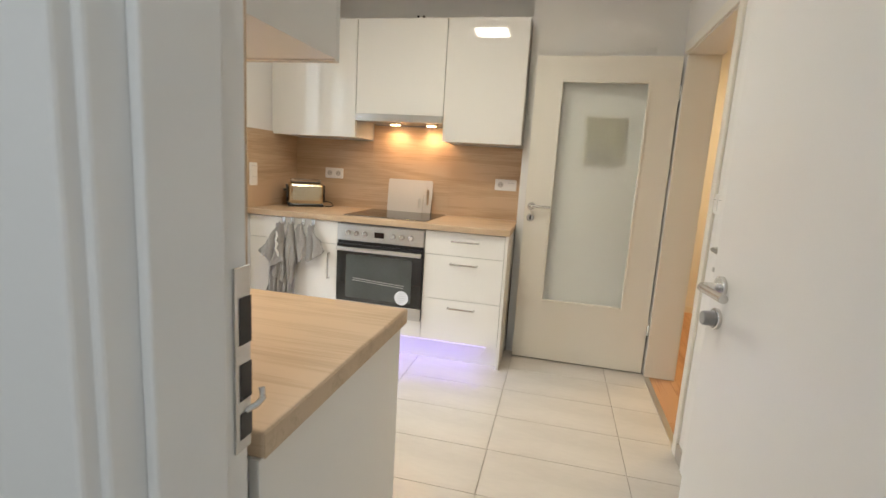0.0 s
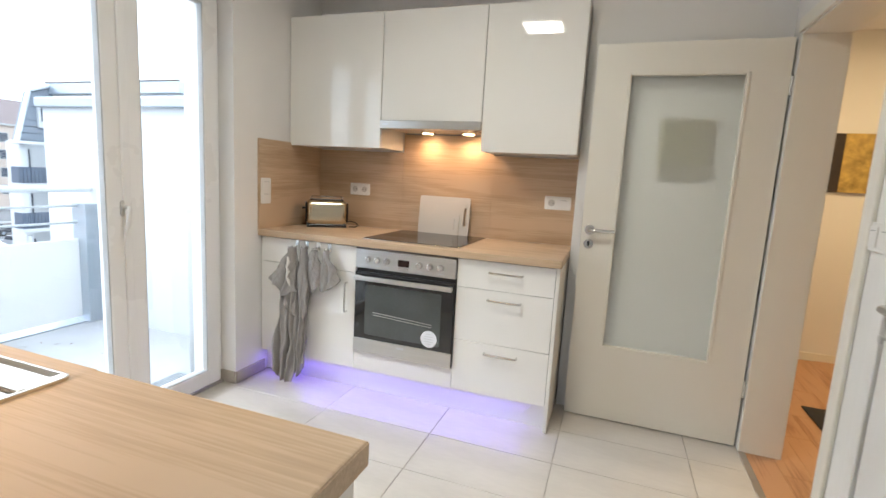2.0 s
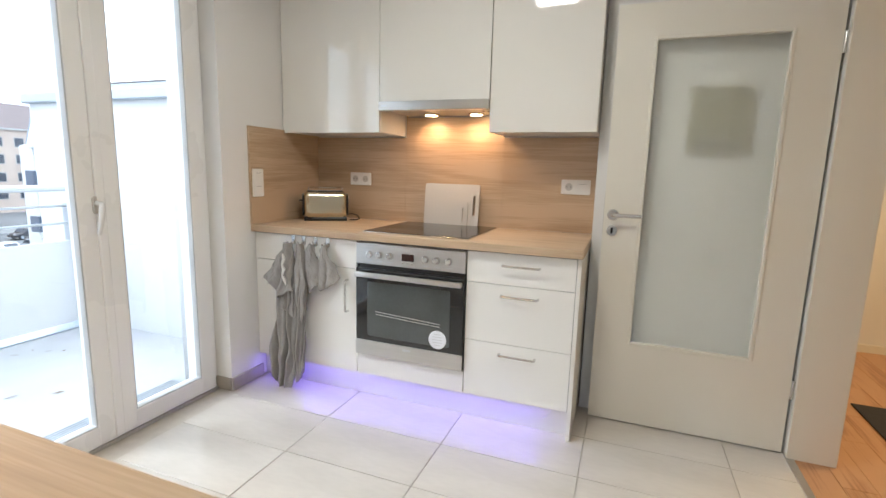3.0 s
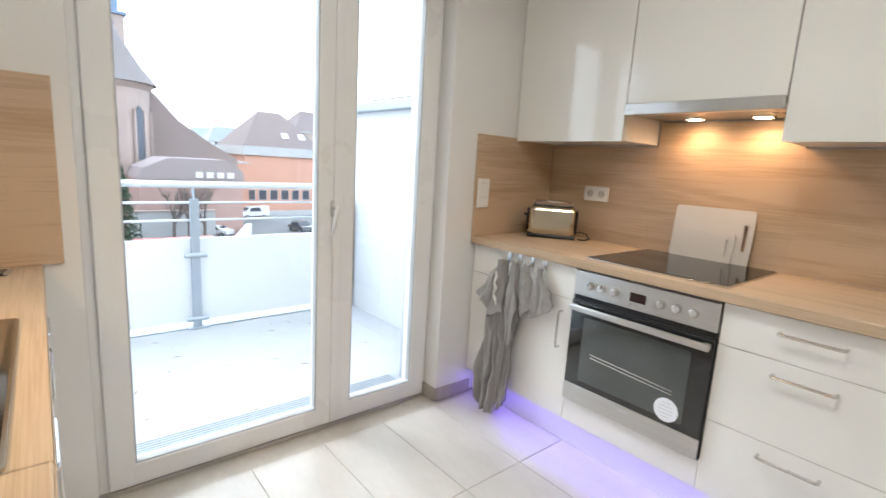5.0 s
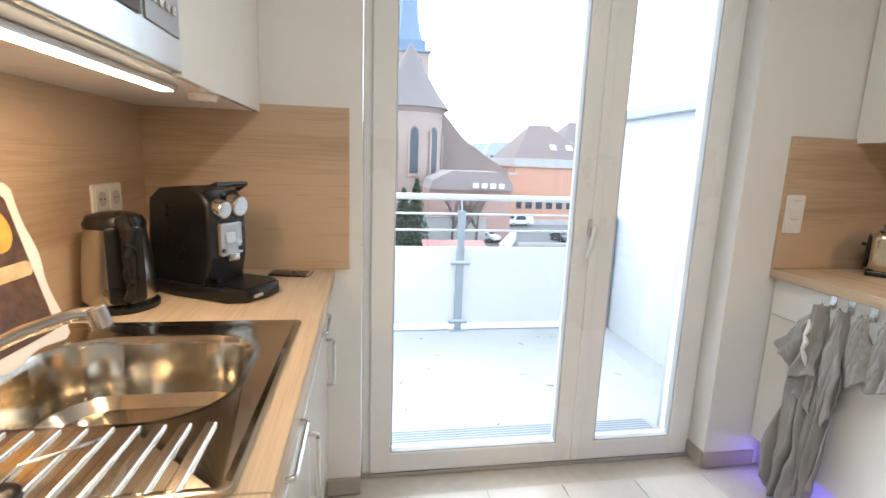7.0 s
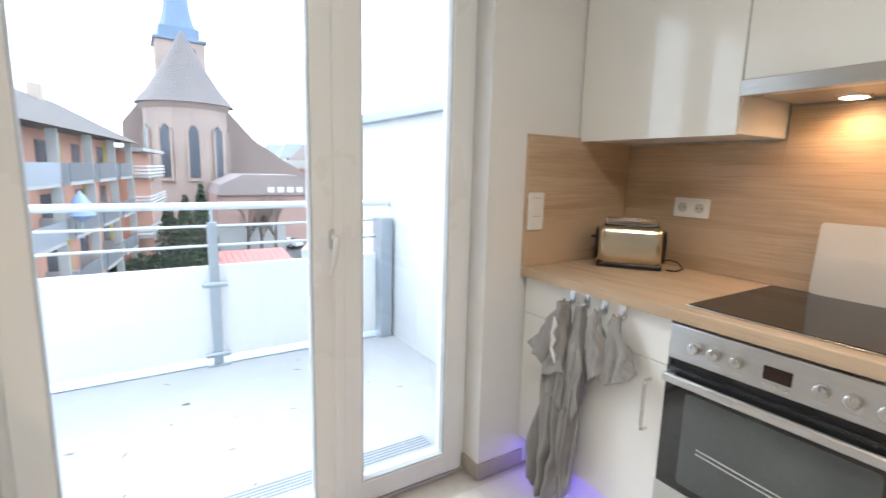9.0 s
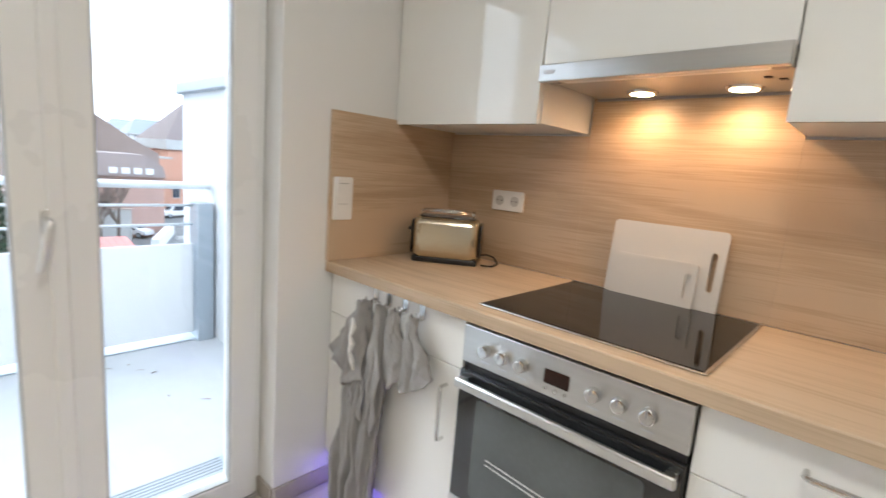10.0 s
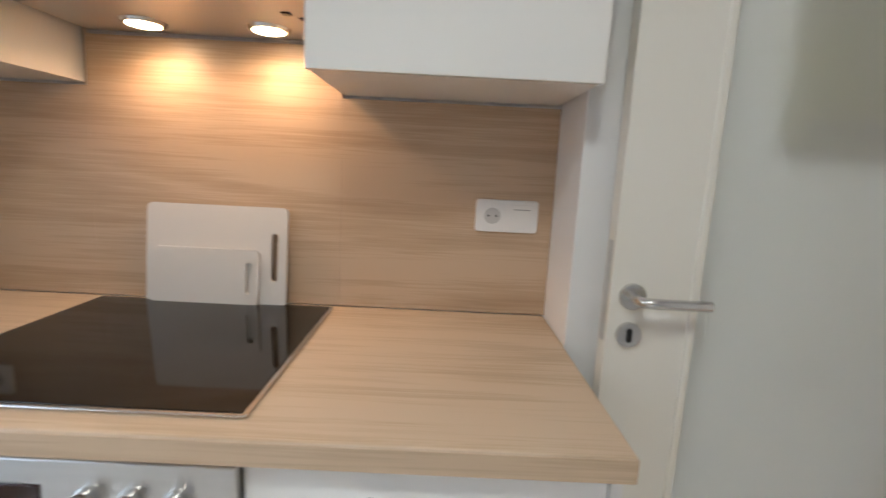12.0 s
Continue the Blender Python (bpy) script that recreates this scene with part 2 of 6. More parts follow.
def tube(points, r, sides=10, bm=None):
    """A bent bar through points."""
    own = bmesh.new()
    pts = [Vector(p) for p in points]
    rings = []
    for i, p in enumerate(pts):
        d = (pts[min(i + 1, len(pts) - 1)] - pts[max(i - 1, 0)]).normalized()
        u = d.orthogonal().normalized() if abs(d.z) > 0.95 else d.cross(Vector((0, 0, 1))).normalized()
        w = d.cross(u).normalized()
        rr = r[i] if isinstance(r, (list, tuple)) else r
        rings.append([own.verts.new(p + rr * (math.cos(2 * math.pi * k / sides) * u + math.sin(2 * math.pi * k / sides) * w)) for k in range(sides)])
    for a, b in zip(rings, rings[1:]):
        for k in range(sides):
            own.faces.new((a[k], a[(k + 1) % sides], b[(k + 1) % sides], b[k]))
    own.faces.new(list(reversed(rings[0])))
    own.faces.new(rings[-1])
    return own if bm is None else merge(bm, own)


def lathe(profile, centre, sides=28, bm=None):
    """A body of revolution about a vertical axis; profile of (radius, height)."""
    own = bmesh.new()
    cx, cy, cz = centre
    rings = [[own.verts.new((cx + r * math.cos(2 * math.pi * k / sides), cy + r * math.sin(2 * math.pi * k / sides), cz + h)) for k in range(sides)] for r, h in profile]
    for a, b in zip(rings, rings[1:]):
        for k in range(sides):
            own.faces.new((a[k], a[(k + 1) % sides], b[(k + 1) % sides], b[k]))
    own.faces.new(list(reversed(rings[0])))
    own.faces.new(rings[-1])
    return own if bm is None else merge(bm, own)


def prism(outline, depth, m, bevel=0.0, seg=2, bm=None):
    """An outline in the xy plane, extruded along z by depth and placed by m."""
    own = bmesh.new()
    f = own.faces.new([own.verts.new((x, y, 0)) for x, y in outline])
    ext = bmesh.ops.extrude_face_region(own, geom=[f])
    bmesh.ops.translate(own, verts=[g for g in ext["geom"] if isinstance(g, bmesh.types.BMVert)], vec=(0, 0, depth))
    bmesh.ops.recalc_face_normals(own, faces=own.faces)
    if bevel:
        rims = [e for e in own.edges if abs(e.verts[0].co.z - e.verts[1].co.z) < 1e-6]
        bmesh.ops.bevel(own, geom=rims, offset=bevel, segments=seg, affect="EDGES", profile=0.5)
    bmesh.ops.transform(own, matrix=m, verts=own.verts)
    return own if bm is None else merge(bm, own)


def rounded(w, h, r, n=5):
    """A rounded rectangle's outline about the origin."""
    pts = []
    for cx, cy, a0 in ((w / 2 - r, h / 2 - r, 0), (-w / 2 + r, h / 2 - r, 90), (-w / 2 + r, -h / 2 + r, 180), (w / 2 - r, -h / 2 + r, 270)):
        pts += [(cx + r * math.cos(radians(a0 + 90 * i / n)), cy + r * math.sin(radians(a0 + 90 * i / n))) for i in range(n + 1)]
    return pts


def slab_ring(x0, x1, z0, z1, hx0, hx1, hz0, hz1, y0, y1, bm=None):
    """An upright plate with a rectangular hole, in the xz plane between y0 and y1."""
    bm = bm or bmesh.new()
    box(x0, hx0, y0, y1, z0, z1, bm=bm)
    box(hx1, x1, y0, y1, z0, z1, bm=bm)
    if hz0 > z0:
        box(hx0, hx1, y0, y1, z0, hz0, bm=bm)
    box(hx0, hx1, y0, y1, hz1, z1, bm=bm)
    return bm

# ---- the rooms ----
XW, XE, YN, YP, YS, ZC = -2.135, 0.58, 3.44, 3.215, 0.41, 2.50
WY0, WY1, WZ1 = 1.118, 2.618, 2.215      # balcony door opening
HY0, HY1, HZ1 = 2.225, 3.110, 2.005      # hall doorway
EX0, EX1 = -0.425, 0.425                 # entrance doorway
AY0, AY1 = 1.16, 2.005                  # side door

setting("wall_west", box(XW - 0.32, XW, YS - 0.2, WY0, 0, ZC, bm=box(XW - 0.32, XW, WY1, YN, 0, ZC, bm=box(XW - 0.32, XW, WY0, WY1, WZ1, ZC))), M_WALL, "white painted outer wall around the balcony door", "wall")
setting("wall_north", box(XW - 0.32, -0.331, YN, YN + 0.25, 0, ZC), M_WALL, "white painted wall behind the cooker run", "wall")
setting("wall_pier", box(-0.331, XE + 0.17, YP, YN + 0.25, 0, ZC), M_WALL, "white painted projecting wall behind the glazed door", "wall")
bm = box(XE, XE + 0.17, HY1, YP, 0, ZC)
for y0, y1, z0 in ((HY0, HY1, HZ1), (AY1, HY0, 0), (AY0, AY1, HZ1), (YS - 0.2, AY0, 0)):
    box(XE, XE + 0.17, y0, y1, z0, ZC, bm=bm)
setting("wall_east", bm, M_WALL, "white painted inner wall with the hall doorway", "wall")
bm = box(XW, EX0, YS - 0.2, YS, 0, ZC)
box(EX0, EX1, YS - 0.2, YS, 2.03, ZC, bm=bm)
box(EX1, XE, YS - 0.2, YS, 0, ZC, bm=bm)
setting("wall_south", bm, M_WALL, "white painted wall with the entrance doorway", "wall")
setting("ceiling", box(XW - 0.32, 3.6, -2.2, 5.1, ZC, ZC + 0.15), M_CEIL, "plain white ceiling", "ceiling")
# landing behind the entrance and hall beyond the doorway
bm = box(-1.4, -1.25, -2.1, YS - 0.2, 0, ZC)
box(1.25, 1.4, -2.1, YS - 0.2, 0, ZC, bm=bm)
box(-1.25, 1.25, -2.2, -2.1, 0, ZC, bm=bm)
setting("wall_landing", bm, M_WALL, "plain white walls of the landing", "wall")
HX = 2.6
bm = box(HX, HX + 0.12, 0.9, 5.05, 0, ZC)
box(XE + 0.17, HX, 4.93, 5.05, 0, ZC, bm=bm)
box(XE + 0.17, HX, 0.9, 1.02, 0, ZC, bm=bm)
box(XE + 0.05, XE + 0.17, YN + 0.25, 4.93, 0, ZC, bm=bm)
setting("wall_hall", bm, M_WALL, "plain white walls of the hall", "wall")
setting("floor_screed", box(XW - 0.32, XE, -2.2, YN + 0.2, -0.15, -0.006), M_GROUT, "beige grout bed between the floor tiles", "floor")
setting("floor_hall", box(XE, HX + 0.1, -2.2, 5.0, -0.15, -0.012), M_GROUT, "hall floor base under the parquet", "floor")
setting("threshold", box(XE - 0.004, XE + 0.03, HY0, HY1, -0.01, 0.003, 0.002), M_STEEL, "grey metal threshold strip in the hall doorway", "trim")
bm = box(XW, XW + 0.012, WY1, 2.86, 0, 0.07, 0.002)
box(XW - 0.12, XW, WY1 - 0.012, WY1, 0, 0.07, 0.002, bm=bm)
box(XW, XW + 0.012, 0.99, WY0, 0, 0.07, 0.002, bm=bm)
box(XE - 0.012, XE, AY1 + 0.06, HY0 - 0.06, 0, 0.07, 0.002, bm=bm)
box(XE - 0.012, XE, YS, AY0 - 0.06, 0, 0.07, 0.002, bm=bm)
setting("baseboard", bm, M_SKIRT, "taupe tile skirting along the kitchen walls", "skirting")
setting("baseboard_hall", box(XE + 0.17, HX, 4.916, 4.93, -0.01, 0.06, 0.003), M_LACQ, "white skirting board of the hall", "skirting")


def casing(x0, x1, y0, y1, z1, w, bm=None):
    """Door casing on a wall in the yz plane."""
    bm = bm or bmesh.new()
    box(x0, x1, y0 - w, y0, 0, z1 + w, 0.004, bm=bm)
    box(x0, x1, y1, y1 + w, 0, z1 + w, 0.004, bm=bm)
    box(x0, x1, y0, y1, z1, z1 + w, 0.004, bm=bm)
    return bm


# hall doorway: lining through the wall, casing on the kitchen side
bm = box(XE - 0.014, XE, HY0 - 0.06, HY0, 0, HZ1 + 0.05, 0.004)
box(XE - 0.014, XE, HY0, HY1, HZ1 - 0.01, HZ1 + 0.05, 0.004, bm=bm)
box(XE, XE + 0.185, HY0 - 0.001, HY0 + 0.018, 0, HZ1, 0.002, bm=bm)
box(XE, XE + 0.185, HY1 - 0.018, HY1 + 0.001, 0, HZ1, 0.002, bm=bm)
box(XE, XE + 0.185, HY0 + 0.018, HY1 - 0.018, HZ1 - 0.018, HZ1, 0.002, bm=bm)
box(XE + 0.05, XE + 0.065, HY0 + 0.018, HY0 + 0.03, 0, HZ1 - 0.018, bm=bm)
setting("door_frame_hall", bm, M_LACQ, "cream-white door lining of the hall doorway", "door frame")
# entrance doorway lining
bm = box(EX0 - 0.002, EX0 + 0.02, YS - 0.205, YS - 0.024, 0, 2.01, 0.004)
box(EX0 + 0.02, EX0 + 0.032, YS - 0.17, YS - 0.075, 0, 2.01, 0.003, bm=bm)
box(EX1 - 0.02, EX1 + 0.002, YS - 0.205, YS - 0.024, 0, 2.01, 0.004, bm=bm)
box(EX0 + 0.02, EX1 - 0.02, YS - 0.205, YS - 0.024, 2.005, 2.03, 0.004, bm=bm)
box(EX0 - 0.07, EX0 + 0.012, YS - 0.222, YS - 0.2, 0, 2.09, 0.004, bm=bm)
box(EX1 - 0.012, EX1 + 0.07, YS - 0.222, YS - 0.2, 0, 2.09, 0.004, bm=bm)
lining = setting("door_frame_entrance", bm, M_LACQ2, "white door lining of the entrance with a steel strike plate", "door frame")
SPY = YS - 0.024
plate = part("strike_plate", box(EX0 + 0.0201, EX0 + 0.0230, SPY - 0.026, SPY + 0.0015, 0.915, 1.135, 0.001), M_STEEL, lining, "brushed steel strike plate")
for z0, z1 in ((0.930, 0.962), (0.978, 1.022), (1.045, 1.100)):
    part("strike_slot", box(EX0 + 0.0225, EX0 + 0.0240, SPY - 0.019, SPY + 0.0018, z0, z1), M_BLACK, plate, "dark slot")
part("keeper", tube([(EX0 + 0.022, SPY - 0.008, 0.962), (EX0 + 0.030, SPY + 0.002, 0.966), (EX0 + 0.033, SPY + 0.010, 0.972), (EX0 + 0.030, SPY + 0.012, 0.984)], 0.004, 10), M_CHROME, plate, "bent steel keeper")


def lever(parent, at, out, along, length=0.115, knob=False, key=False):
    """A rose with a bent lever handle and a lower rose; out: away from the leaf, along: the way the lever points."""
    at, o, a = Vector(at), Vector(out), Vector(along)
    rose = rod(at, at + o * 0.010, 0.026, sides=28, bevel=0.002)
    part("handle_rose", rose, M_CHROME, parent)
    pts = [at + o * 0.006, at + o * 0.035, at + o * 0.046 + a * 0.004, at + o * 0.052 + a * 0.014, at + o * 0.053 + a * 0.03, at + o * 0.053 + a * length]
    part("lever", tube(pts, 0.0098, 14), M_CHROME, parent, "satin chrome lever handle")
    low = at + Vector((0, 0, -0.076))
    part("lock_rose", rod(low, low + o * 0.010, 0.025, sides=28, bevel=0.002), M_CHROME, parent)
    if knob:
        part("thumb_turn", rod(low + o * 0.008, low + o * 0.036, 0.0185, 0.0165, sides=20, bevel=0.003), M_GREY, parent, "grey thumb turn knob")
    else:
        bm = prism(rounded(0.010, 0.028, 0.0045), 0.003, Matrix.Translation(low + o * 0.009) @ o.to_track_quat("Z", "Y").to_matrix().to_4x4())
        part("key_cylinder", bm, M_BLACK if not key else M_STEEL, parent)
    if key:
        part("key", rod(low + o * 0.01, low + o * 0.035, 0.004, sides=8, bm=box(low.x - 0.04 if o.x < 0 else low.x, low.x - 0.034 if o.x < 0 else low.x + 0.01, low.y - 0.010, low.y + 0.010, low.z - 0.012, low.z + 0.008, 0.003)), M_STEEL, parent, "steel key in the lock")


# glazed inner door, standing open in front of the projecting wall
GX0, GX1, GY = -0.278, 0.568, 3.126
g = thing("glazed_door", (GX1, GY, 0), "cream-white inner door with a frosted glass pane, standing open", "door")
ga, gb, gz0, gz1 = -0.119, 0.405, 0.414, 1.840
bm = slab_ring(GX0, GX1, 0.008, 1.985, ga, gb, gz0, gz1, GY, GY + 0.04)
part("leaf", bm, M_LACQ, g)
bead = bmesh.new()
for x0, x1, z0, z1 in ((ga - 0.004, ga + 0.012, gz0, gz1), (gb - 0.012, gb + 0.004, gz0, gz1), (ga + 0.012, gb - 0.012, gz0 - 0.004, gz0 + 0.012), (ga + 0.012, gb - 0.012, gz1 - 0.012, gz1 + 0.004)):
    box(x0, x1, GY - 0.005, GY + 0.045, z0, z1, 0.003, bm=bead)
part("glazing_bead", bead, M_LACQ, g)
pane_ob = part("glass_pane", box(ga + 0.010, gb - 0.010, GY + 0.016, GY + 0.022, gz0 + 0.01, gz1 - 0.01), M_FROST, g, "frosted glass pane")
pane_ob.visible_shadow = False
lever(g, (GX0 + 0.042, GY, 1.045), (0, -1, 0), (1, 0, 0), 0.125)
for z in (0.27, 1.73):
    part("hinge", rod((GX1 + 0.006, GY - 0.006, z), (GX1 + 0.006, GY - 0.006, z + 0.085), 0.0075, bevel=0.002), M_CHROME, g)
part("latch_plate", box(GX0 - 0.002, GX0 + 0.002, GY + 0.010, GY + 0.030, 0.95, 1.15), M_STEEL, g)

# entrance door leaf, open not quite at a right angle
e = thing("entrance_door", (0.412, YS - 0.004, 0), "plain white entrance door standing open with steel hardware", "door", turn=7.2)
LW = 0.79
part("leaf", box(0.0, 0.042, 0.012, LW, 0.008, 2.0, 0.003), M_LACQ2, e)
lever(e, (0.0, LW - 0.056, 1.020), (-1, 0, 0), (0, -1, 0), 0.125, knob=True)
part("latch_plate", box(0.012, 0.032, LW - 0.002, LW + 0.002, 0.90, 1.16), M_STEEL, e)
for z in (0.25, 1.70):
    part("hinge", rod((0.026, 0.004, z), (0.026, 0.004, z + 0.1), 0.008, bevel=0.002), M_CHROME, e)

# side door in the inner wall, shut
d = thing("side_door", (XE, (AY0 + AY1) / 2, 0), "plain white side door, shut, with a key in the lock", "door")
part("leaf", box(XE - 0.006, XE + 0.034, AY0 + 0.004, AY1 - 0.004, 0.008, HZ1 - 0.006, 0.003), M_LACQ2, d)
lever(d, (XE - 0.006, AY1 - 0.07, 1.01), (-1, 0, 0), (0, -1, 0), 0.115, key=True)
setting("door_frame_side", casing(XE - 0.016, XE, AY0, AY1, HZ1 - 0.004, 0.055), M_LACQ2, "white casing of the side door", "door frame")
part("backing", box(XE + 0.06, XE + 0.17, AY0, AY1, 0, HZ1), M_WALL, d)

# ---- balcony door ----
FX0, FX1 = -2.310, -2.237
w = tagged(thing("balcony_door", (FX0, 1.9, 0), "white plastic double balcony door with clear glazing", "balcony door"), kind="structure")


def yz_ring(x0, x1, y0, y1, z0, z1, side, bottom, top, bevel=0.006):
    bm = box(x0, x1, y0, y0 + side, z0, z1, bevel)
    box(x0, x1, y1 - side, y1, z0, z1, bevel, bm=bm)
    box(x0 + 0.001, x1 - 0.001, y0 + side - 0.01, y1 - side + 0.01, z0, z0 + bottom, bevel, bm=bm)
    box(x0 + 0.001, x1 - 0.001, y0 + side - 0.01, y1 - side + 0.01, z1 - top, z1, bevel, bm=bm)
    return bm


part("window_frame", yz_ring(FX0, FX1, WY0 + 0.002, WY1 - 0.002, 0.0, WZ1 - 0.002, 0.055, 0.03, 0.06), M_PVC, w)
for y0, y1, n in ((1.152, 2.046, "wide"), (2.049, 2.588, "narrow")):
    s0 = 0.087
    sash = part("sash", yz_ring(FX1 - 0.052, FX1 + 0.016, y0, y1, 0.014, 2.185, s0, 0.088, 0.088), M_PVC, w)
    gas = yz_ring(FX1 - 0.020, FX1 + 0.012, y0 + s0 - 0.004, y1 - s0 + 0.004, 0.098, 2.101, 0.009, 0.009, 0.009, 0.002)
    part("gasket", gas, M_GASK, sash)
    pane = part("pane", box(FX1 - 0.030, FX1 - 0.024, y0 + s0 - 0.01, y1 - s0 + 0.01, 0.095, 2.107), M_CLEAR, sash)
    pane.visible_shadow = False
part("astragal", box(FX1 + 0.012, FX1 + 0.026, 2.028, 2.068, 0.02, 2.178, 0.006), M_PVC, w)
hy = 2.030
hb = part("handle_plate", prism(rounded(0.030, 0.075, 0.014), 0.010, Matrix.Translation((FX1 + 0.015, hy, 1.055)) @ Matrix(((0, 0, 1, 0), (1, 0, 0, 0), (0, 1, 0, 0), (0, 0, 0, 1))), 0.003), M_ALU, w, "satin aluminium handle plate")
part("window_handle", tube([(FX1 + 0.02, hy, 1.062), (FX1 + 0.046, hy, 1.062), (FX1 + 0.056, hy - 0.001, 1.058), (FX1 + 0.062, hy - 0.004, 1.046), (FX1 + 0.066, hy - 0.010, 1.015), (FX1 + 0.067, hy - 0.018, 0.975), (FX1 + 0.062, hy - 0.026, 0.938)], [0.010, 0.010, 0.0115, 0.012, 0.0105, 0.0095, 0.0075], 14), M_HANDLE, hb, "satin aluminium handle")
part("threshold_rail", box(FX0 - 0.03, FX1 + 0.018, WY0 + 0.004, WY1 - 0.004, -0.004, 0.012, 0.002), M_STEEL, w, "grey metal threshold rail")

# ---- cooker run ----
FY, WT0, WT1, WF = 2.834, 0.868, 0.907, 2.804


def bar_handle(parent, a, b, out):
    """A bow handle between two points, standing out from a front."""
    a, b, o = Vector(a), Vector(b), Vector(out) * 0.028
    d = (b - a).normalized() * 0.008
    return part("handle", tube([a, a + o * 0.75, a + o * 0.95 + d * 0.4, a + o + d * 1.3, b + o - d * 1.3, b + o * 0.95 - d * 0.4, b + o * 0.75, b], 0.0056, 10), M_CHROME, parent, "satin chrome bow handle")


def front(name, x0, x1, y, z0, z1, parent, toward=-1, material=None):
    g = 0.0012
    ya, yb = (y, y + 0.018) if toward < 0 else (y - 0.018, y)
    return part(name, box(x0 + g, x1 - g, ya, yb, z0 + g, z1 - g, 0.0015), material or M_GLOSS, parent)


c = thing("base_cabinet", (-1.80, 3.2, 0.14), "white glossy base cabinet with one drawer and door", "cabinet", "cooker run units")
part("body", box(XW + 0.003, -1.470, FY + 0.02, YN - 0.01, 0.14, WT0 - 0.001), M_CARC, c)
dr = front("drawer_front", XW + 0.004, -1.470, FY, 0.712, WT0 - 0.006, c)
dd = front("door", XW + 0.004, -1.470, FY, 0.142, 0.712, c)
bar_handle(dd, (-1.525, FY, 0.478), (-1.525, FY, 0.648), (0, -1, 0))

c = thing("drawer_cabinet", (-0.61, 3.2, 0.14), "white glossy base cabinet with three drawers", "cabinet", "cooker run units")
part("body", box(-0.866, -0.361, FY + 0.02, YN - 0.01, 0.14, WT0 - 0.001), M_CARC, c)
for z0, z1, hz in ((0.712, WT0 - 0.006, 0.806), (0.424, 0.712, 0.662), (0.142, 0.424, 0.374)):
    f = front("drawer_front", -0.866, -0.358, FY, z0, z1, c)
    bar_handle(f, (-0.690, FY, hz), (-0.520, FY, hz), (0, -1, 0))
part("side_panel", box(-0.357, -0.339, FY - 0.002, YN - 0.01, 0.001, WT0 - 0.001, 0.001), M_CARC, c)

tagged(part("plinth_board", box(XW + 0.003, -0.358, 2.890, 2.906, 0.001, 0.138), M_CARC), "white plinth board under the cooker run", "plinth")
strip = tagged(part("led_strip", box(-2.10, -0.43, 2.8845, 2.8895, 0.122, 0.130), M_VIOLET), "violet light strip under the base cabinets", "light strip")
M_LED = glow("violet_white_led", (0.75, 0.66, 1.0), 5.0)
for k in range(50):
    part("led", box(-2.09 + 0.0335 * k, -2.083 + 0.0335 * k, 2.8828, 2.8843, 0.1225, 0.1275), M_LED, strip)

part("cable", tube([(-0.432, 2.886, 0.124), (-0.438, 2.882, 0.105), (-0.462, 2.880, 0.078), (-0.474, 2.883, 0.066)], 0.0022, 8), M_WHITE, strip, "short white cable end")

o = thing("oven", (-1.167, 3.15, 0.255), "built-in stainless steel oven with dark glass door", "oven")
OX0, OX1 = -1.466, -0.869
part("body", box(OX0 + 0.01, OX1 - 0.01, FY + 0.012, YN - 0.02, 0.257, 0.86), M_GREY, o)
part("control_panel", box(OX0, OX1, FY - 0.012, FY + 0.012, 0.748, 0.855, 0.003), M_STEEL, o)
for kx in (-1.385, -1.328, -1.268, -1.075, -1.015, -0.953):
    k = part("knob", rod((kx, FY - 0.012, 0.800), (kx, FY - 0.034, 0.800), 0.0185, 0.016, sides=24, bevel=0.003), M_CHROME, o)
    part("pointer", box(kx - 0.0015, kx + 0.0015, FY - 0.0355, FY - 0.033, 0.802, 0.817), M_GREY, k)
    part("dial_mark", box(kx - 0.014, kx + 0.014, FY - 0.0130, FY - 0.0118, 0.764, 0.768), M_PRINT, o)
part("display", box(-1.205, -1.138, FY - 0.0145, FY - 0.011, 0.780, 0.817, 0.002), M_DISP, o)
for bx in (-1.198, -1.172, -1.146):
    part("button", rod((bx, FY - 0.011, 0.768), (bx, FY - 0.016, 0.768), 0.0045, sides=12), M_CHROME, o)
part("vent_gap", box(OX0 + 0.004, OX1 - 0.004, FY - 0.003, FY + 0.012, 0.726, 0.748), M_BLACK, o)
od = part("oven_door", box(OX0, OX1, FY - 0.015, FY + 0.008, 0.257, 0.726, 0.003), M_BLACK, o, "dark glass oven door")
part("door_glass", box(OX0 + 0.003, OX1 - 0.003, FY - 0.0185, FY - 0.0155, 0.340, 0.723, 0.001), M_OVENGL, od)
part("inner_window", prism(rounded(0.458, 0.292, 0.012), 0.0014, Matrix.Translation((-1.1675, FY - 0.0187, 0.513)) @ Matrix(((1, 0, 0, 0), (0, 0, -1, 0), (0, 1, 0, 0), (0, 0, 0, 1)))), mat("oven_inner_glass", (0.075, 0.084, 0.082), 0.05, vary=0.2, scale=5, fine=60, coat=0.4), od)
part("kick_strip", box(OX0, OX1, FY - 0.0205, FY - 0.0155, 0.259, 0.340, 0.002), M_STEEL, od)
part("badge", box(-1.19, -1.145, FY - 0.0225, FY - 0.0208, 0.312, 0.324, 0.001), M_PRINT, od)
bm = box(OX0 + 0.006, OX1 - 0.006, FY - 0.050, FY - 0.034, 0.682, 0.710, 0.007, 3)
box(OX0 + 0.010, OX0 + 0.034, FY - 0.040, FY - 0.017, 0.685, 0.707, 0.003, bm=bm)
box(OX1 - 0.034, OX1 - 0.010, FY - 0.040, FY - 0.017, 0.685, 0.707, 0.003, bm=bm)
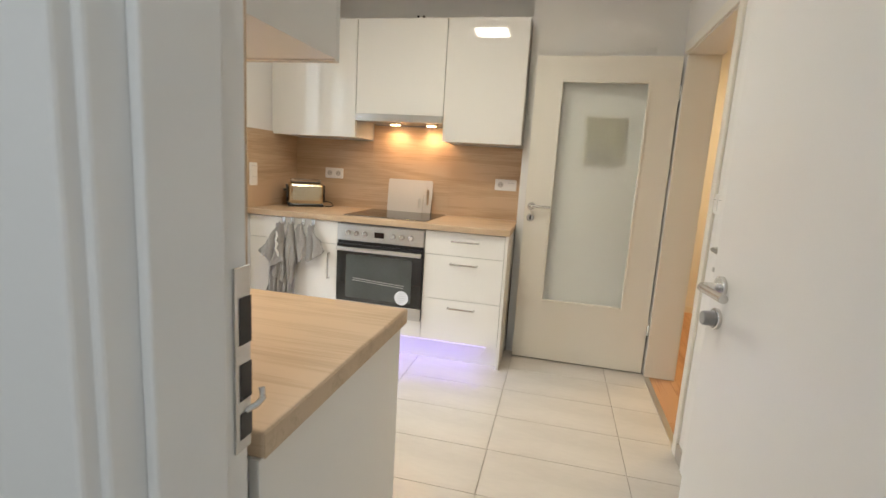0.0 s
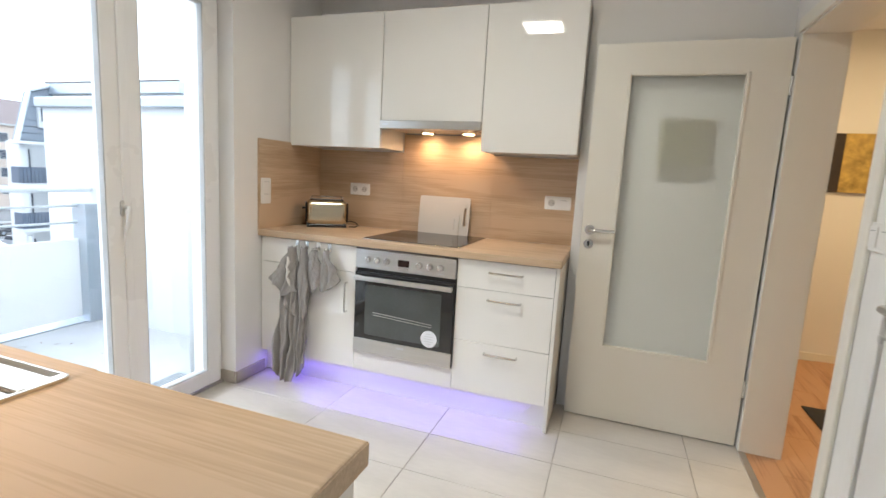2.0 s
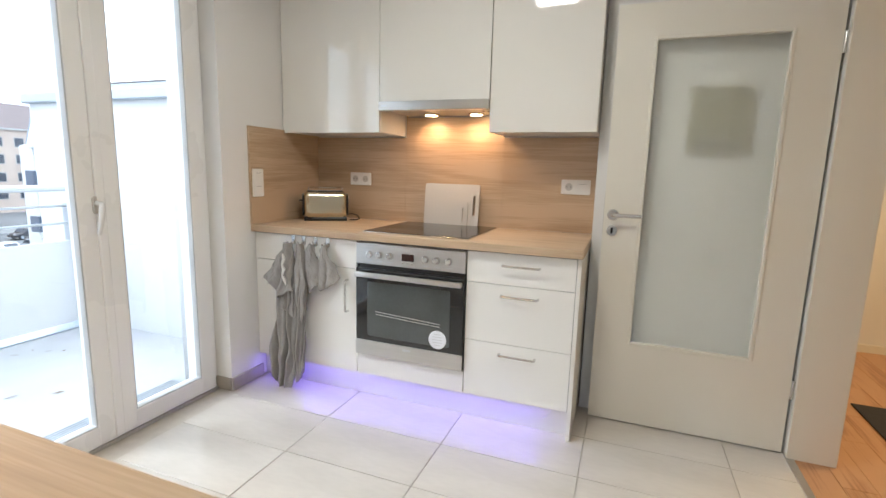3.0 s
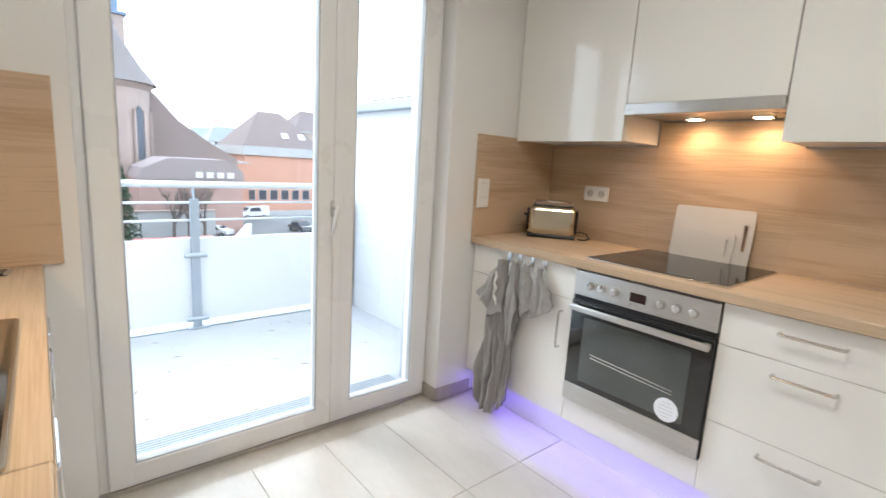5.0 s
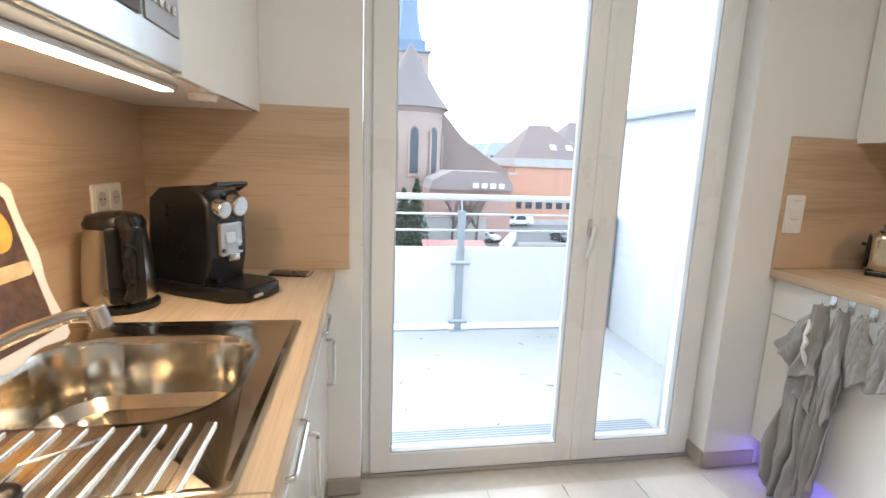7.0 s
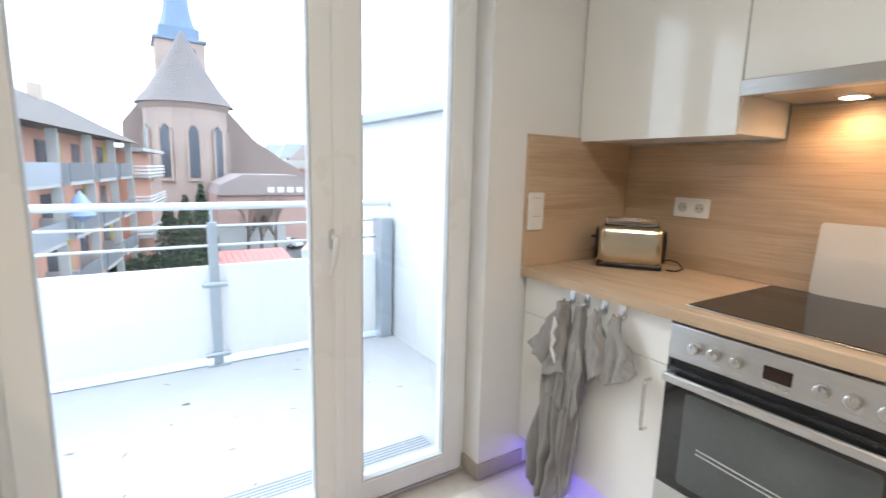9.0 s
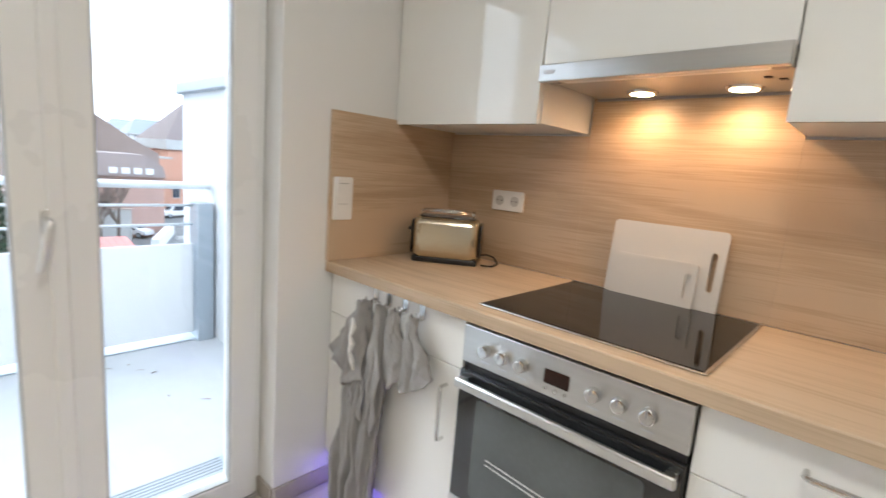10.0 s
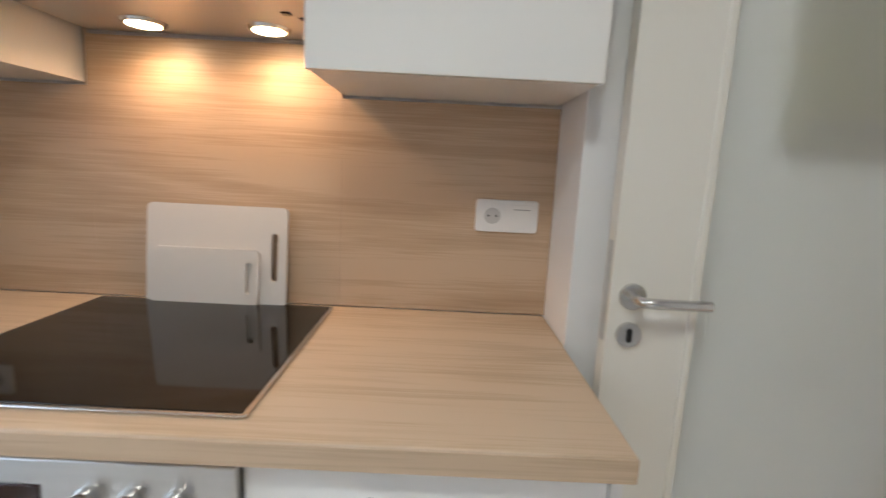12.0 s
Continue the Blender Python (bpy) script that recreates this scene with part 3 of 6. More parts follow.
part("door_handle", bm, M_STEEL, od, "brushed steel bar handle")
bm = bmesh.new()
for z in (0.478, 0.492):
    rod((OX0 + 0.12, FY - 0.0206, z + 0.01), (OX1 - 0.12, FY - 0.0206, z - 0.01), 0.0018, sides=6, bm=bm)
part("rack_line", bm, M_SLOT, od)
st = part("sticker", rod((-1.00, FY - 0.0188, 0.402), (-1.00, FY - 0.0215, 0.402), 0.047, sides=32), M_STICK, od, "round white energy sticker")
bm = bmesh.new()
for i, ww in enumerate((0.03, 0.05, 0.056, 0.05, 0.034)):
    box(-1.00 - ww / 2, -1.00 + ww / 2, FY - 0.0222, FY - 0.0214, 0.372 + i * 0.014, 0.376 + i * 0.014, bm=bm)
part("print_lines", bm, M_PRINT, st)
tagged(part("oven_filler_panel", box(-1.468, -0.867, FY, FY + 0.018, 0.142, 0.253, 0.0015), M_GLOSS), "white glossy panel below the oven", "panel")

wt = thing("worktop", (-1.2, 3.1, WT0), "light oak laminate worktop of the cooker run", "worktop")
part("slab", box(XW + 0.002, -0.335, WF + 0.002, YN - 0.014, WT0, WT1, 0.004, 3), M_TOP, wt)
part("edge_band", box(XW + 0.002, -0.335, WF, WF + 0.0019, WT0 + 0.001, WT1 - 0.003, 0.0008, 1), M_EDGE, wt, "pale oak front edge band")
part("end_band", box(-0.3349, -0.333, WF + 0.001, YN - 0.014, WT0 + 0.001, WT1 - 0.003, 0.0008, 1), M_EDGE, wt)
SX0, SX1, SY0, SY1 = -1.555, -0.940, 0.460, 0.980      # sink
bm = box(XW + 0.002, SX0 + 0.01, YS + 0.014, 1.022, WT0, WT1, 0.004)
box(SX1 - 0.01, -0.410, YS + 0.014, 1.022, WT0, WT1, 0.004, bm=bm)
box(SX0 + 0.004, SX1 - 0.004, YS + 0.014, SY0 + 0.012, WT0, WT1, 0.0002, 1, bm=bm)
box(SX0 + 0.004, SX1 - 0.004, SY1 - 0.012, 1.022, WT0, WT1, 0.0002, 1, bm=bm)
wt = thing("worktop", (-1.2, 0.7, WT0), "light oak laminate worktop with an inset sink", "worktop")
part("slab", bm, M_TOP, wt)
part("edge_band", box(XW + 0.002, -0.410, 1.0221, 1.024, WT0 + 0.001, WT1 - 0.003, 0.0008, 1), M_EDGE, wt, "pale oak front edge band")
part("end_band", box(-0.4099, -0.408, YS + 0.014, 1.023, WT0 + 0.001, WT1 - 0.003, 0.0008, 1), M_EDGE, wt, "pale oak end band")

hob = thing("ceramic_hob", (-1.167, 3.15, WT1), "black ceramic hob in a thin steel rim", "hob")
part("rim", prism(rounded(0.582, 0.545, 0.008), 0.005, Matrix.Translation((-1.160, 3.127, WT1 + 0.0005)), 0.002), M_CHROME, hob, "thin steel rim")
part("glass_plate", prism(rounded(0.566, 0.529, 0.004), 0.004, Matrix.Translation((-1.160, 3.127, WT1 + 0.0030)), 0.001), M_BLACKGL, hob)

for x0, x1, z1 in ((XW + 0.015, -1.4739, 1.424), (-1.4736, -0.8602, 1.56), (-0.8599, -0.332, 1.424)):
    tagged(part("splashback", box(x0, x1, YN - 0.013, YN, WT1 + 0.001, z1, 0.0003, 1), M_OAKX), "light oak laminate splashback on the wall", "splashback", "splashback panels")
tagged(part("splashback", box(XW, XW + 0.014, WF, YN, WT1 + 0.001, 1.445, 0.001), M_OAKY), "light oak laminate splashback on the window wall", "splashback", "splashback panels")
tagged(part("splashback", box(XW, XW + 0.014, YS, 1.074, WT1 + 0.001, 1.462, 0.001), M_OAKY), "light oak laminate splashback beside the balcony door", "splashback", "splashback panels")
tagged(part("splashback", box(XW + 0.016, -0.43, YS, YS + 0.013, WT1 + 0.001, 1.462, 0.001), M_OAKX), "light oak laminate splashback behind the sink", "splashback", "splashback panels")

# wall units over the cooker
UY, UZ0, UZ1 = 3.098, 1.432, 2.205
for x0, x1, z0 in ((XW + 0.004, -1.484, UZ0), (-1.482, -0.862, 1.592), (-0.860, -0.336, UZ0)):
    u = thing("wall_cabinet", ((x0 + x1) / 2, 3.3, z0), "white glossy wall cabinet without handles", "cabinet", "wall units over the cooker")
    part("body", box(x0, x1, UY + 0.02, YN - 0.001, z0, UZ1 - 0.002, 0.001), M_CARC, u)
    part("door", box(x0 + 0.0015, x1 - 0.0015, UY, UY + 0.018, z0 - 0.004, UZ1, 0.0015), M_GLOSS, u)

h = thing("extractor_hood", (-1.167, 3.3, 1.575), "slim stainless steel extractor hood with two lit lamps", "hood")
part("housing", box(-1.460, -0.866, 3.125, YN - 0.016, 1.548, 1.590, 0.003), M_HOODB, h, "smooth beige-grey underside")
part("front_strip", box(-1.467, -0.860, 3.054, 3.082, 1.540, 1.588, 0.003), M_STEEL, h, "brushed steel front strip")
part("slide_tray", box(-1.455, -0.872, 3.083, 3.124, 1.550, 1.588, 0.002), M_STEEL, h)
part("glass_lip", box(-1.405, -0.905, 3.088, 3.112, 1.541, 1.5495, 0.003), M_CARC, h, "pale translucent lip")
for x0 in (-1.452, -0.900):
    part("lip_corner", box(x0, x0 + 0.028, 3.086, 3.114, 1.541, 1.5495, 0.003), M_GREY, h)
for hx in (-1.27, -1.00):
    lm = part("lamp_ring", rod((hx, 3.328, 1.548), (hx, 3.328, 1.541), 0.046, 0.042, sides=24), M_CHROME, h)
    part("lamp_lens", rod((hx, 3.328, 1.543), (hx, 3.328, 1.5392), 0.037, 0.032, sides=24), M_HALO, lm, "lit halogen lens")
for k in range(2):
    part("switch", box(-0.935 + 0.026 * k, -0.918 + 0.026 * k, 3.205 + 0.03 * k, 3.222 + 0.03 * k, 1.545, 1.5478, 0.001), M_BLACK, h)
part("rear_trim", box(-1.455, -0.871, YN - 0.026, YN - 0.0165, 1.540, 1.5475, 0.001), M_GREY, h)
part("badge", box(-1.450, -1.415, 3.0525, 3.0545, 1.560, 1.570), M_PRINT, h)

# ceiling panel
cl = thing("ceiling_light", (-0.77, 1.83, ZC), "square flat ceiling light, switched on", "ceiling light")
part("housing", box(-0.93, -0.61, 1.67, 1.99, 2.463, ZC - 0.0005, 0.004), M_WHITE, cl)
part("diffuser", box(-0.915, -0.625, 1.685, 1.975, 2.459, 2.4625, 0.001), M_PANEL, cl, "lit square diffuser")

# ---- sink run ----
FS = 0.994
for x0, x1, kind in ((XW + 0.004, -1.535, "door"), (-1.535, -0.865, "door"), (-0.865, -0.432, "door")):
    c = thing("base_cabinet", ((x0 + x1) / 2, 0.7, 0.12), "white glossy base cabinet of the sink run", "cabinet", "sink run units")
    part("body", box(x0 + 0.001, x1 - 0.001, YS + 0.01, FS - 0.02, 0.14, WT0 - 0.002 if x0 != -1.535 else 0.70), M_CARC, c)
    f1 = front("drawer_front", x0, x1, FS, 0.712, WT0 - 0.006, c, 1)
    f2 = front("door", x0, x1, FS, 0.142, 0.712, c, 1)
    bar_handle(f1, ((x0 + x1) / 2 - 0.085, FS, 0.80), ((x0 + x1) / 2 + 0.085, FS, 0.80), (0, 1, 0))
    bar_handle(f2, (x0 + 0.06, FS, 0.49), (x0 + 0.06, FS, 0.66), (0, 1, 0))
tagged(part("end_panel", box(-0.431, -0.415, YS + 0.012, FS + 0.002, 0.001, WT0 - 0.001, 0.001), M_CARC), "white end panel of the sink run", "panel")
tagged(part("plinth_board", box(XW + 0.003, -0.432, FS - 0.07, FS - 0.055, 0.001, 0.138), M_CARC), "white plinth board under the sink run", "plinth")

VY, VZ0 = 0.785, 1.438
for x0, x1 in ((XW + 0.004, -1.435), (-1.433, -0.835), (-0.833, -0.490)):
    u = thing("wall_cabinet", ((x0 + x1) / 2, 0.6, VZ0), "white glossy wall cabinet over the sink run", "cabinet", "wall units over the sink")
    part("body", box(x0, x1, YS + 0.001, VY - 0.02, VZ0, UZ1 - 0.002, 0.001), M_CARC, u)
    if x0 != -1.433:
        part("door", box(x0 + 0.0015, x1 - 0.0015, VY - 0.018, VY, VZ0 - 0.003, UZ1, 0.0015), M_GLOSS, u)
    else:
        part("door", box(x0 + 0.0015, x1 - 0.0015, VY - 0.018, VY, 1.82, UZ1, 0.0015), M_GLOSS, u)
mw = thing("microwave", (-1.134, 0.75, VZ0), "built-in stainless steel microwave above the sink", "microwave")
part("front_panel", box(-1.430, -0.838, VY - 0.016, VY + 0.004, VZ0 + 0.002, 1.815, 0.003), M_STEEL, mw)
part("door_glass", box(-1.26, -0.86, VY + 0.0045, VY + 0.008, VZ0 + 0.06, 1.77, 0.002), M_OVENGL, mw)
part("control_panel", box(-1.415, -1.275, VY + 0.0045, VY + 0.007, VZ0 + 0.06, 1.77, 0.002), mat("grey_control_panel", (0.34, 0.33, 0.32), 0.3, metal=0.6, vary=0.04, scale=10, fine=100), mw)
for i in range(4):
    part("button", rod((-1.385 + 0.027 * i, VY + 0.006, VZ0 + 0.10), (-1.385 + 0.027 * i, VY + 0.011, VZ0 + 0.10), 0.008, sides=14), M_CHROME, mw)
sl = thing("undercabinet_light", (-1.285, 0.706, VZ0), "slim lit strip lamp under the wall units", "strip lamp")
part("housing", box(-1.58, -0.99, 0.686, 0.726, VZ0 - 0.012, VZ0 - 0.0005, 0.003), M_STEEL, sl)
part("diffuser", box(-1.57, -1.00, 0.692, 0.720, VZ0 - 0.0150, VZ0 - 0.0125), M_STRIP, sl, "lit diffuser")


# ---- small things of the cooker run ----
UP = Matrix(((1, 0, 0, 0), (0, 0, -1, 0), (0, 1, 0, 0), (0, 0, 0, 1)))      # an outline stood up, facing south
UPN = Matrix(((-1, 0, 0, 0), (0, 0, 1, 0), (0, 1, 0, 0), (0, 0, 0, 1)))     # facing north
UPE = Matrix(((0, 0, 1, 0), (1, 0, 0, 0), (0, 1, 0, 0), (0, 0, 0, 1)))      # facing east


def socket_well(parent, m):
    well = part("socket_well", prism(rounded(0.040, 0.040, 0.019, 8), 0.0012, m), M_SLOT, parent)
    for dx in (-0.0095, 0.0095):
        part("pin_hole", prism(rounded(0.0055, 0.0055, 0.0027, 4), 0.0008, m @ Matrix.Translation((dx, 0, 0.0010))), M_BLACK, well)


def wall_plate(name, label, centre, face, w, h, inserts):
    t = thing(name, centre, label, "socket" if "socket" in name else "switch")
    base = Matrix.Translation(centre) @ face
    plate = part("plate", prism(rounded(w, h, 0.008), 0.0085, base, 0.002), M_WHITE, t)
    for kind, dx, dy, iw, ih in inserts:
        m = base @ Matrix.Translation((dx, dy, 0.0083))
        if kind == "socket":
            part("socket_insert", prism(rounded(iw, ih, 0.005), 0.002, m, 0.0006), M_WHITE, t)
            socket_well(t, m @ Matrix.Translation((0, 0, 0.0018)))
        else:
            part("rocker", prism(rounded(iw, ih, 0.004), 0.003, m, 0.001), M_WHITE, t)
            part("rocker_gap", prism(rounded(iw * 0.7, 0.002, 0.0009), 0.0034, m @ Matrix.Translation((0, ih * 0.30, 0))), M_GREY, t)
    return t


wall_plate("double_socket", "white double wall socket on the oak splashback", (-1.792, YN - 0.013, 1.165), UP, 0.150, 0.080, [("socket", -0.036, 0, 0.06, 0.06), ("socket", 0.036, 0, 0.06, 0.06)])
wall_plate("socket_and_switch", "white wall socket with a switch beside it", (-0.447, YN - 0.013, 1.160), UP, 0.155, 0.080, [("socket", -0.036, 0, 0.06, 0.06), ("rocker", 0.037, 0, 0.058, 0.058)])
wall_plate("socket_and_switch", "white upright socket and switch by the balcony door", (XW + 0.014, 2.855, 1.137), UPE, 0.082, 0.155, [("rocker", 0, 0.037, 0.058, 0.058), ("rocker", 0, -0.037, 0.058, 0.058)])
wo = thing("cable_outlet", (-1.146, YN, 2.31), "two small round grey cable outlets on the wall", "cable outlet")
for dx in (-0.021, 0.021):
    ring = part("ring", rod((-1.146 + dx, YN - 0.012, 2.31), (-1.146 + dx, YN - 0.0005, 2.31), 0.0135, sides=18, bevel=0.002), M_STEEL, wo)
    part("hole", rod((-1.146 + dx, YN - 0.0135, 2.311), (-1.146 + dx, YN - 0.0118, 2.311), 0.008, sides=14), M_BLACK, ring)
wall_plate("double_switch", "white double light switch beside the hall doorway", (XE, 2.115, 1.175), Matrix(((0, 0, -1, 0), (-1, 0, 0, 0), (0, 1, 0, 0), (0, 0, 0, 1))), 0.150, 0.082, [("rocker", -0.036, 0, 0.058, 0.058), ("rocker", 0.036, 0, 0.058, 0.058)])
wall_plate("double_socket", "white double wall socket behind the kettle", (-1.87, YS + 0.013, 1.165), UPN, 0.150, 0.080, [("socket", -0.036, 0, 0.06, 0.06), ("socket", 0.036, 0, 0.06, 0.06)])

# toaster, standing a little askew in the corner
TZ = WT1
t = thing("toaster", (-1.938, 3.238, TZ), "brushed steel toaster with black ends and a warming rack", "toaster", turn=36)
# steel tinted gold: the hood lamps' reflection is put into its colour
M_TOAST = mat("hood_lit_brushed_steel", (0.62, 0.55, 0.41), 0.20, metal=1.0, vary=0.05, scale=3, fine=60, stretch=(1, 30, 30), bump=0.03)
L, D, H = 0.268, 0.160, 0.178
part("foot_base", box(-L / 2 + 0.006, L / 2 - 0.006, -D / 2 + 0.010, D / 2 - 0.010, 0.0, 0.022, 0.005), M_BLACK, t)
part("shell", box(-L / 2 + 0.004, L / 2 - 0.004, -D / 2, D / 2, 0.014, H, 0.033, 6), M_TOAST, t, "brushed steel shell")
part("end_cap", prism(rounded(D - 0.030, H - 0.045, 0.028), 0.010, Matrix.Translation((-L / 2 - 0.004, 0, 0.014 + (H - 0.014) / 2)) @ UPE, 0.004, 3), M_BLACK, t, "black plastic end")
part("end_cap", prism(rounded(D - 0.030, H - 0.045, 0.028), 0.010, Matrix.Translation((L / 2 - 0.006, 0, 0.014 + (H - 0.014) / 2)) @ UPE, 0.004, 3), M_BLACK, t, "black plastic end")
part("top_frame", prism(rounded(L - 0.050, D - 0.050, 0.020), 0.004, Matrix.Translation((0, 0, H - 0.001)), 0.0015), M_BLACK, t, "black top plate")
part("lever", box(-L / 2 - 0.024, -L / 2 - 0.002, -0.018, 0.018, 0.115, 0.128, 0.004), M_BLACK, t)
for sy in (-0.030, 0.030):
    part("slot", box(-0.095, 0.095, sy - 0.014, sy + 0.014, H + 0.0025, H + 0.0040), M_GREY, t)
rack = bmesh.new()
for sy in (-0.062, -0.03, 0.0, 0.03, 0.062):
    tube([(-0.10, sy, H + 0.022), (0.10, sy, H + 0.022)], 0.0024, 8, bm=rack)
for sx in (-0.10, 0.10):
    tube([(sx, -0.066, H + 0.022), (sx, 0.066, H + 0.022)], 0.0035, 8, bm=rack)
    for sy in (-0.04, 0.04):
        tube([(sx, sy, H - 0.004), (sx, sy, H + 0.022)], 0.0028, 8, bm=rack)
part("warming_rack", rack, M_CHROME, t, "chrome wire warming rack")
part("cord", tube([(L / 2 - 0.005, 0.03, 0.03), (L / 2 + 0.03, 0.035, 0.035), (L / 2 + 0.06, 0.01, 0.03), (L / 2 + 0.075, -0.03, 0.012), (L / 2 + 0.05, -0.06, 0.006), (L / 2 + 0.01, -0.05, 0.005)], 0.0035, 8), M_BLACK, t, "black power cord")


# two cutting boards leaning on the splashback
def board(label, cx, ybase, w, h, lean, slot, length):
    """A thin board with rounded corners and a grip slot cut through it."""
    b = thing("cutting_board", (cx, ybase, WT1), label, "cutting board", "cutting boards", turn=0.0001)
    b.rotation_euler = (radians(-lean), 0, 0)
    bm = bmesh.new()
    outer, hole = rounded(w, h, 0.014), [(x + w / 2 - slot, y) for x, y in rounded(0.016, length, 0.0078)]
    loops = [[bm.verts.new((x, d, y + h / 2)) for x, y in pts] for pts, d in ((outer, 0), (outer, -0.008), (hole, -0.008), (hole, 0))]
    n = len(outer)
    for la, lb in zip(loops, loops[1:] + loops[:1]):
        for i in range(n):
            bm.faces.new((la[i], la[(i + 1) % n], lb[(i + 1) % n], lb[i]))
    part("board", bm, M_BOARD, b, shade=False)
    return b


board("large frosted white cutting board leaning on the splashback", -1.158, 3.390, 0.345, 0.247, 6, 0.030, 0.118)
board("small frosted white cutting board leaning on a larger one", -1.182, 3.380, 0.263, 0.142, 6.5, 0.024, 0.078)

# hooks over the drawer front
for hx in (-1.868, -1.800, -1.722, -1.645):
    hk = thing("towel_hook", (hx, FY, 0.82), "chrome over-door hook on the drawer front", "hook", "hooks on the drawer")
    part("strap", box(hx - 0.012, hx + 0.012, FY - 0.0035, FY - 0.0005, 0.815, 0.862, 0.0008), M_CHROME, hk)
    for dx in (-0.012, 0.012):
        part("prong", tube([(hx + dx * 0.6, FY - 0.003, 0.826), (hx + dx, FY - 0.014, 0.815), (hx + dx * 1.2, FY - 0.026, 0.818), (hx + dx * 1.4, FY - 0.032, 0.832)], 0.0028, 8), M_CHROME, hk)


def cloth(name, parent, material, rows, folds, depth, phase, nx=48, nz=64, thick=0.0035, hem=((0, 0), (1, 0)), slant=0.0, quilt=0.0, label=""):
    """Hanging cloth: rows of (height, left x, right x, how far it stands out); folds run down it aslant, hem is (across, drop)."""
    bm = bmesh.new()
    zs = [r[0] for r in rows]
    grid = []
    for i in range(nz + 1):
        t = i / nz
        z = zs[0] + (zs[-1] - zs[0]) * t
        k = max(j for j in range(len(rows) - 1) if zs[j] >= z - 1e-9)
        a, b = rows[k], rows[k + 1]
        f = (a[0] - z) / (a[0] - b[0])
        f = f * f * (3 - 2 * f)
        xl, xr, out = (a[n] + (b[n] - a[n]) * f for n in (1, 2, 3))
        line = []
        for j in range(nx + 1):
            u = j / nx
            amp = depth * min(1, 0.5 + 0.9 * t)
            w = u * folds + slant * t + phase + 0.16 * math.sin(4.1 * t + 5 * u + phase)
            fold = 1 - 2 * abs(math.sin(math.pi * w)) ** 0.75 + 0.35 * math.sin(2 * math.pi * (1.7 * w + 0.6 * t))
            n = noise.noise(Vector((u * 5 + phase, t * 6, phase)))
            n2 = noise.noise(Vector((u * 13 + 4 * t, t * 17 - 6 * u, phase + 9)))
            if quilt:
                n, n2 = 0.3 * n, 0.0
            drop = 0.0
            for (ua, da), (ub, db) in zip(hem, hem[1:]):
                if ua <= u <= ub:
                    drop = da + (db - da) * (u - ua) / (ub - ua)
            x = xl + (xr - xl) * u + 0.006 * n
            y = FY - 0.012 - out + amp * fold - 0.012 * math.sin(math.pi * u) + 0.008 * n + 0.005 * n2
            if quilt:
                y -= quilt * min(abs(math.sin(math.pi * (4 * u + 4 * t))), abs(math.sin(math.pi * (4 * u - 4 * t)))) ** 0.6
            zz = z + drop * t ** 1.6 + (0.0 if quilt else 0.004 * math.sin(u * 23 + phase) * t)
            line.append(bm.verts.new((x, min(y, FY - 0.006), zz)))
        grid.append(line)
    for a, b in zip(grid, grid[1:]):
        for j in range(nx):
            bm.faces.new((a[j], a[j + 1], b[j + 1], b[j]))
    ob = part(name, bm, material, parent, label)
    ob.data.set_sharp_from_angle(angle=radians(180))
    so = ob.modifiers.new("thickness", "SOLIDIFY")
    so.thickness, so.offset = thick, 0
    return ob


tw = thing("kitchen_towel", (-1.87, FY, 0.03), "long grey cotton kitchen towel hanging from a hook", "towel", "grey kitchen textiles")
cloth("towel_back", tw, M_TOWEL, [(0.826, -1.885, -1.850, 0.018), (0.62, -1.940, -1.815, 0.026), (0.41, -1.968, -1.815, 0.026), (0.27, -1.980, -1.800, 0.026), (0.145, -1.992, -1.825, 0.030), (0.022, -1.985, -1.862, 0.026)], 2.3, 0.030, 0.25, hem=((0, 0.03), (0.12, 0.03), (0.16, 0), (1, -0.035)), slant=-0.8)
cloth("towel_flap", tw, M_TOWEL, [(0.828, -1.882, -1.852, 0.046), (0.70, -1.945, -1.830, 0.056), (0.62, -2.010, -1.818, 0.058)], 1.4, 0.018, 0.6, nz=34, hem=((0, 0), (0.30, -0.025), (0.44, -0.10), (1, -0.045)), slant=-0.25, label="folded flap of the towel")
cloth("towel_fold", tw, M_TOWEL, [(0.80, -1.885, -1.845, 0.034), (0.62, -1.925, -1.822, 0.042), (0.46, -1.925, -1.825, 0.042)], 0.9, 0.014, 0.1, nz=34, nx=28, hem=((0, 0.02), (1, -0.04)), slant=0.3, label="second fold under the flap")
part("woven_band", tube([(-1.866, FY - 0.095, 0.775), (-1.858, FY - 0.098, 0.745), (-1.868, FY - 0.100, 0.715), (-1.856, FY - 0.102, 0.690), (-1.866, FY - 0.102, 0.660), (-1.852, FY - 0.102, 0.632), (-1.845, FY - 0.100, 0.605)], [0.004, 0.009, 0.006, 0.010, 0.006, 0.009, 0.004], 8), M_TRIMW, tw, "white crocheted edging")
tw = thing("kitchen_towel", (-1.80, FY, 0.11), "grey cotton kitchen towel hanging in narrow folds", "towel", "grey kitchen textiles")
cloth("towel", tw, M_TOWEL, [(0.826, -1.812, -1.788, 0.020), (0.64, -1.828, -1.745, 0.032), (0.41, -1.835, -1.748, 0.036), (0.27, -1.842, -1.746, 0.034), (0.075, -1.832, -1.762, 0.030)], 1.7, 0.025, 0.3, nx=36, hem=((0, 0.0), (0.35, -0.03), (0.75, 0.04), (1, 0.07)), slant=0.5)
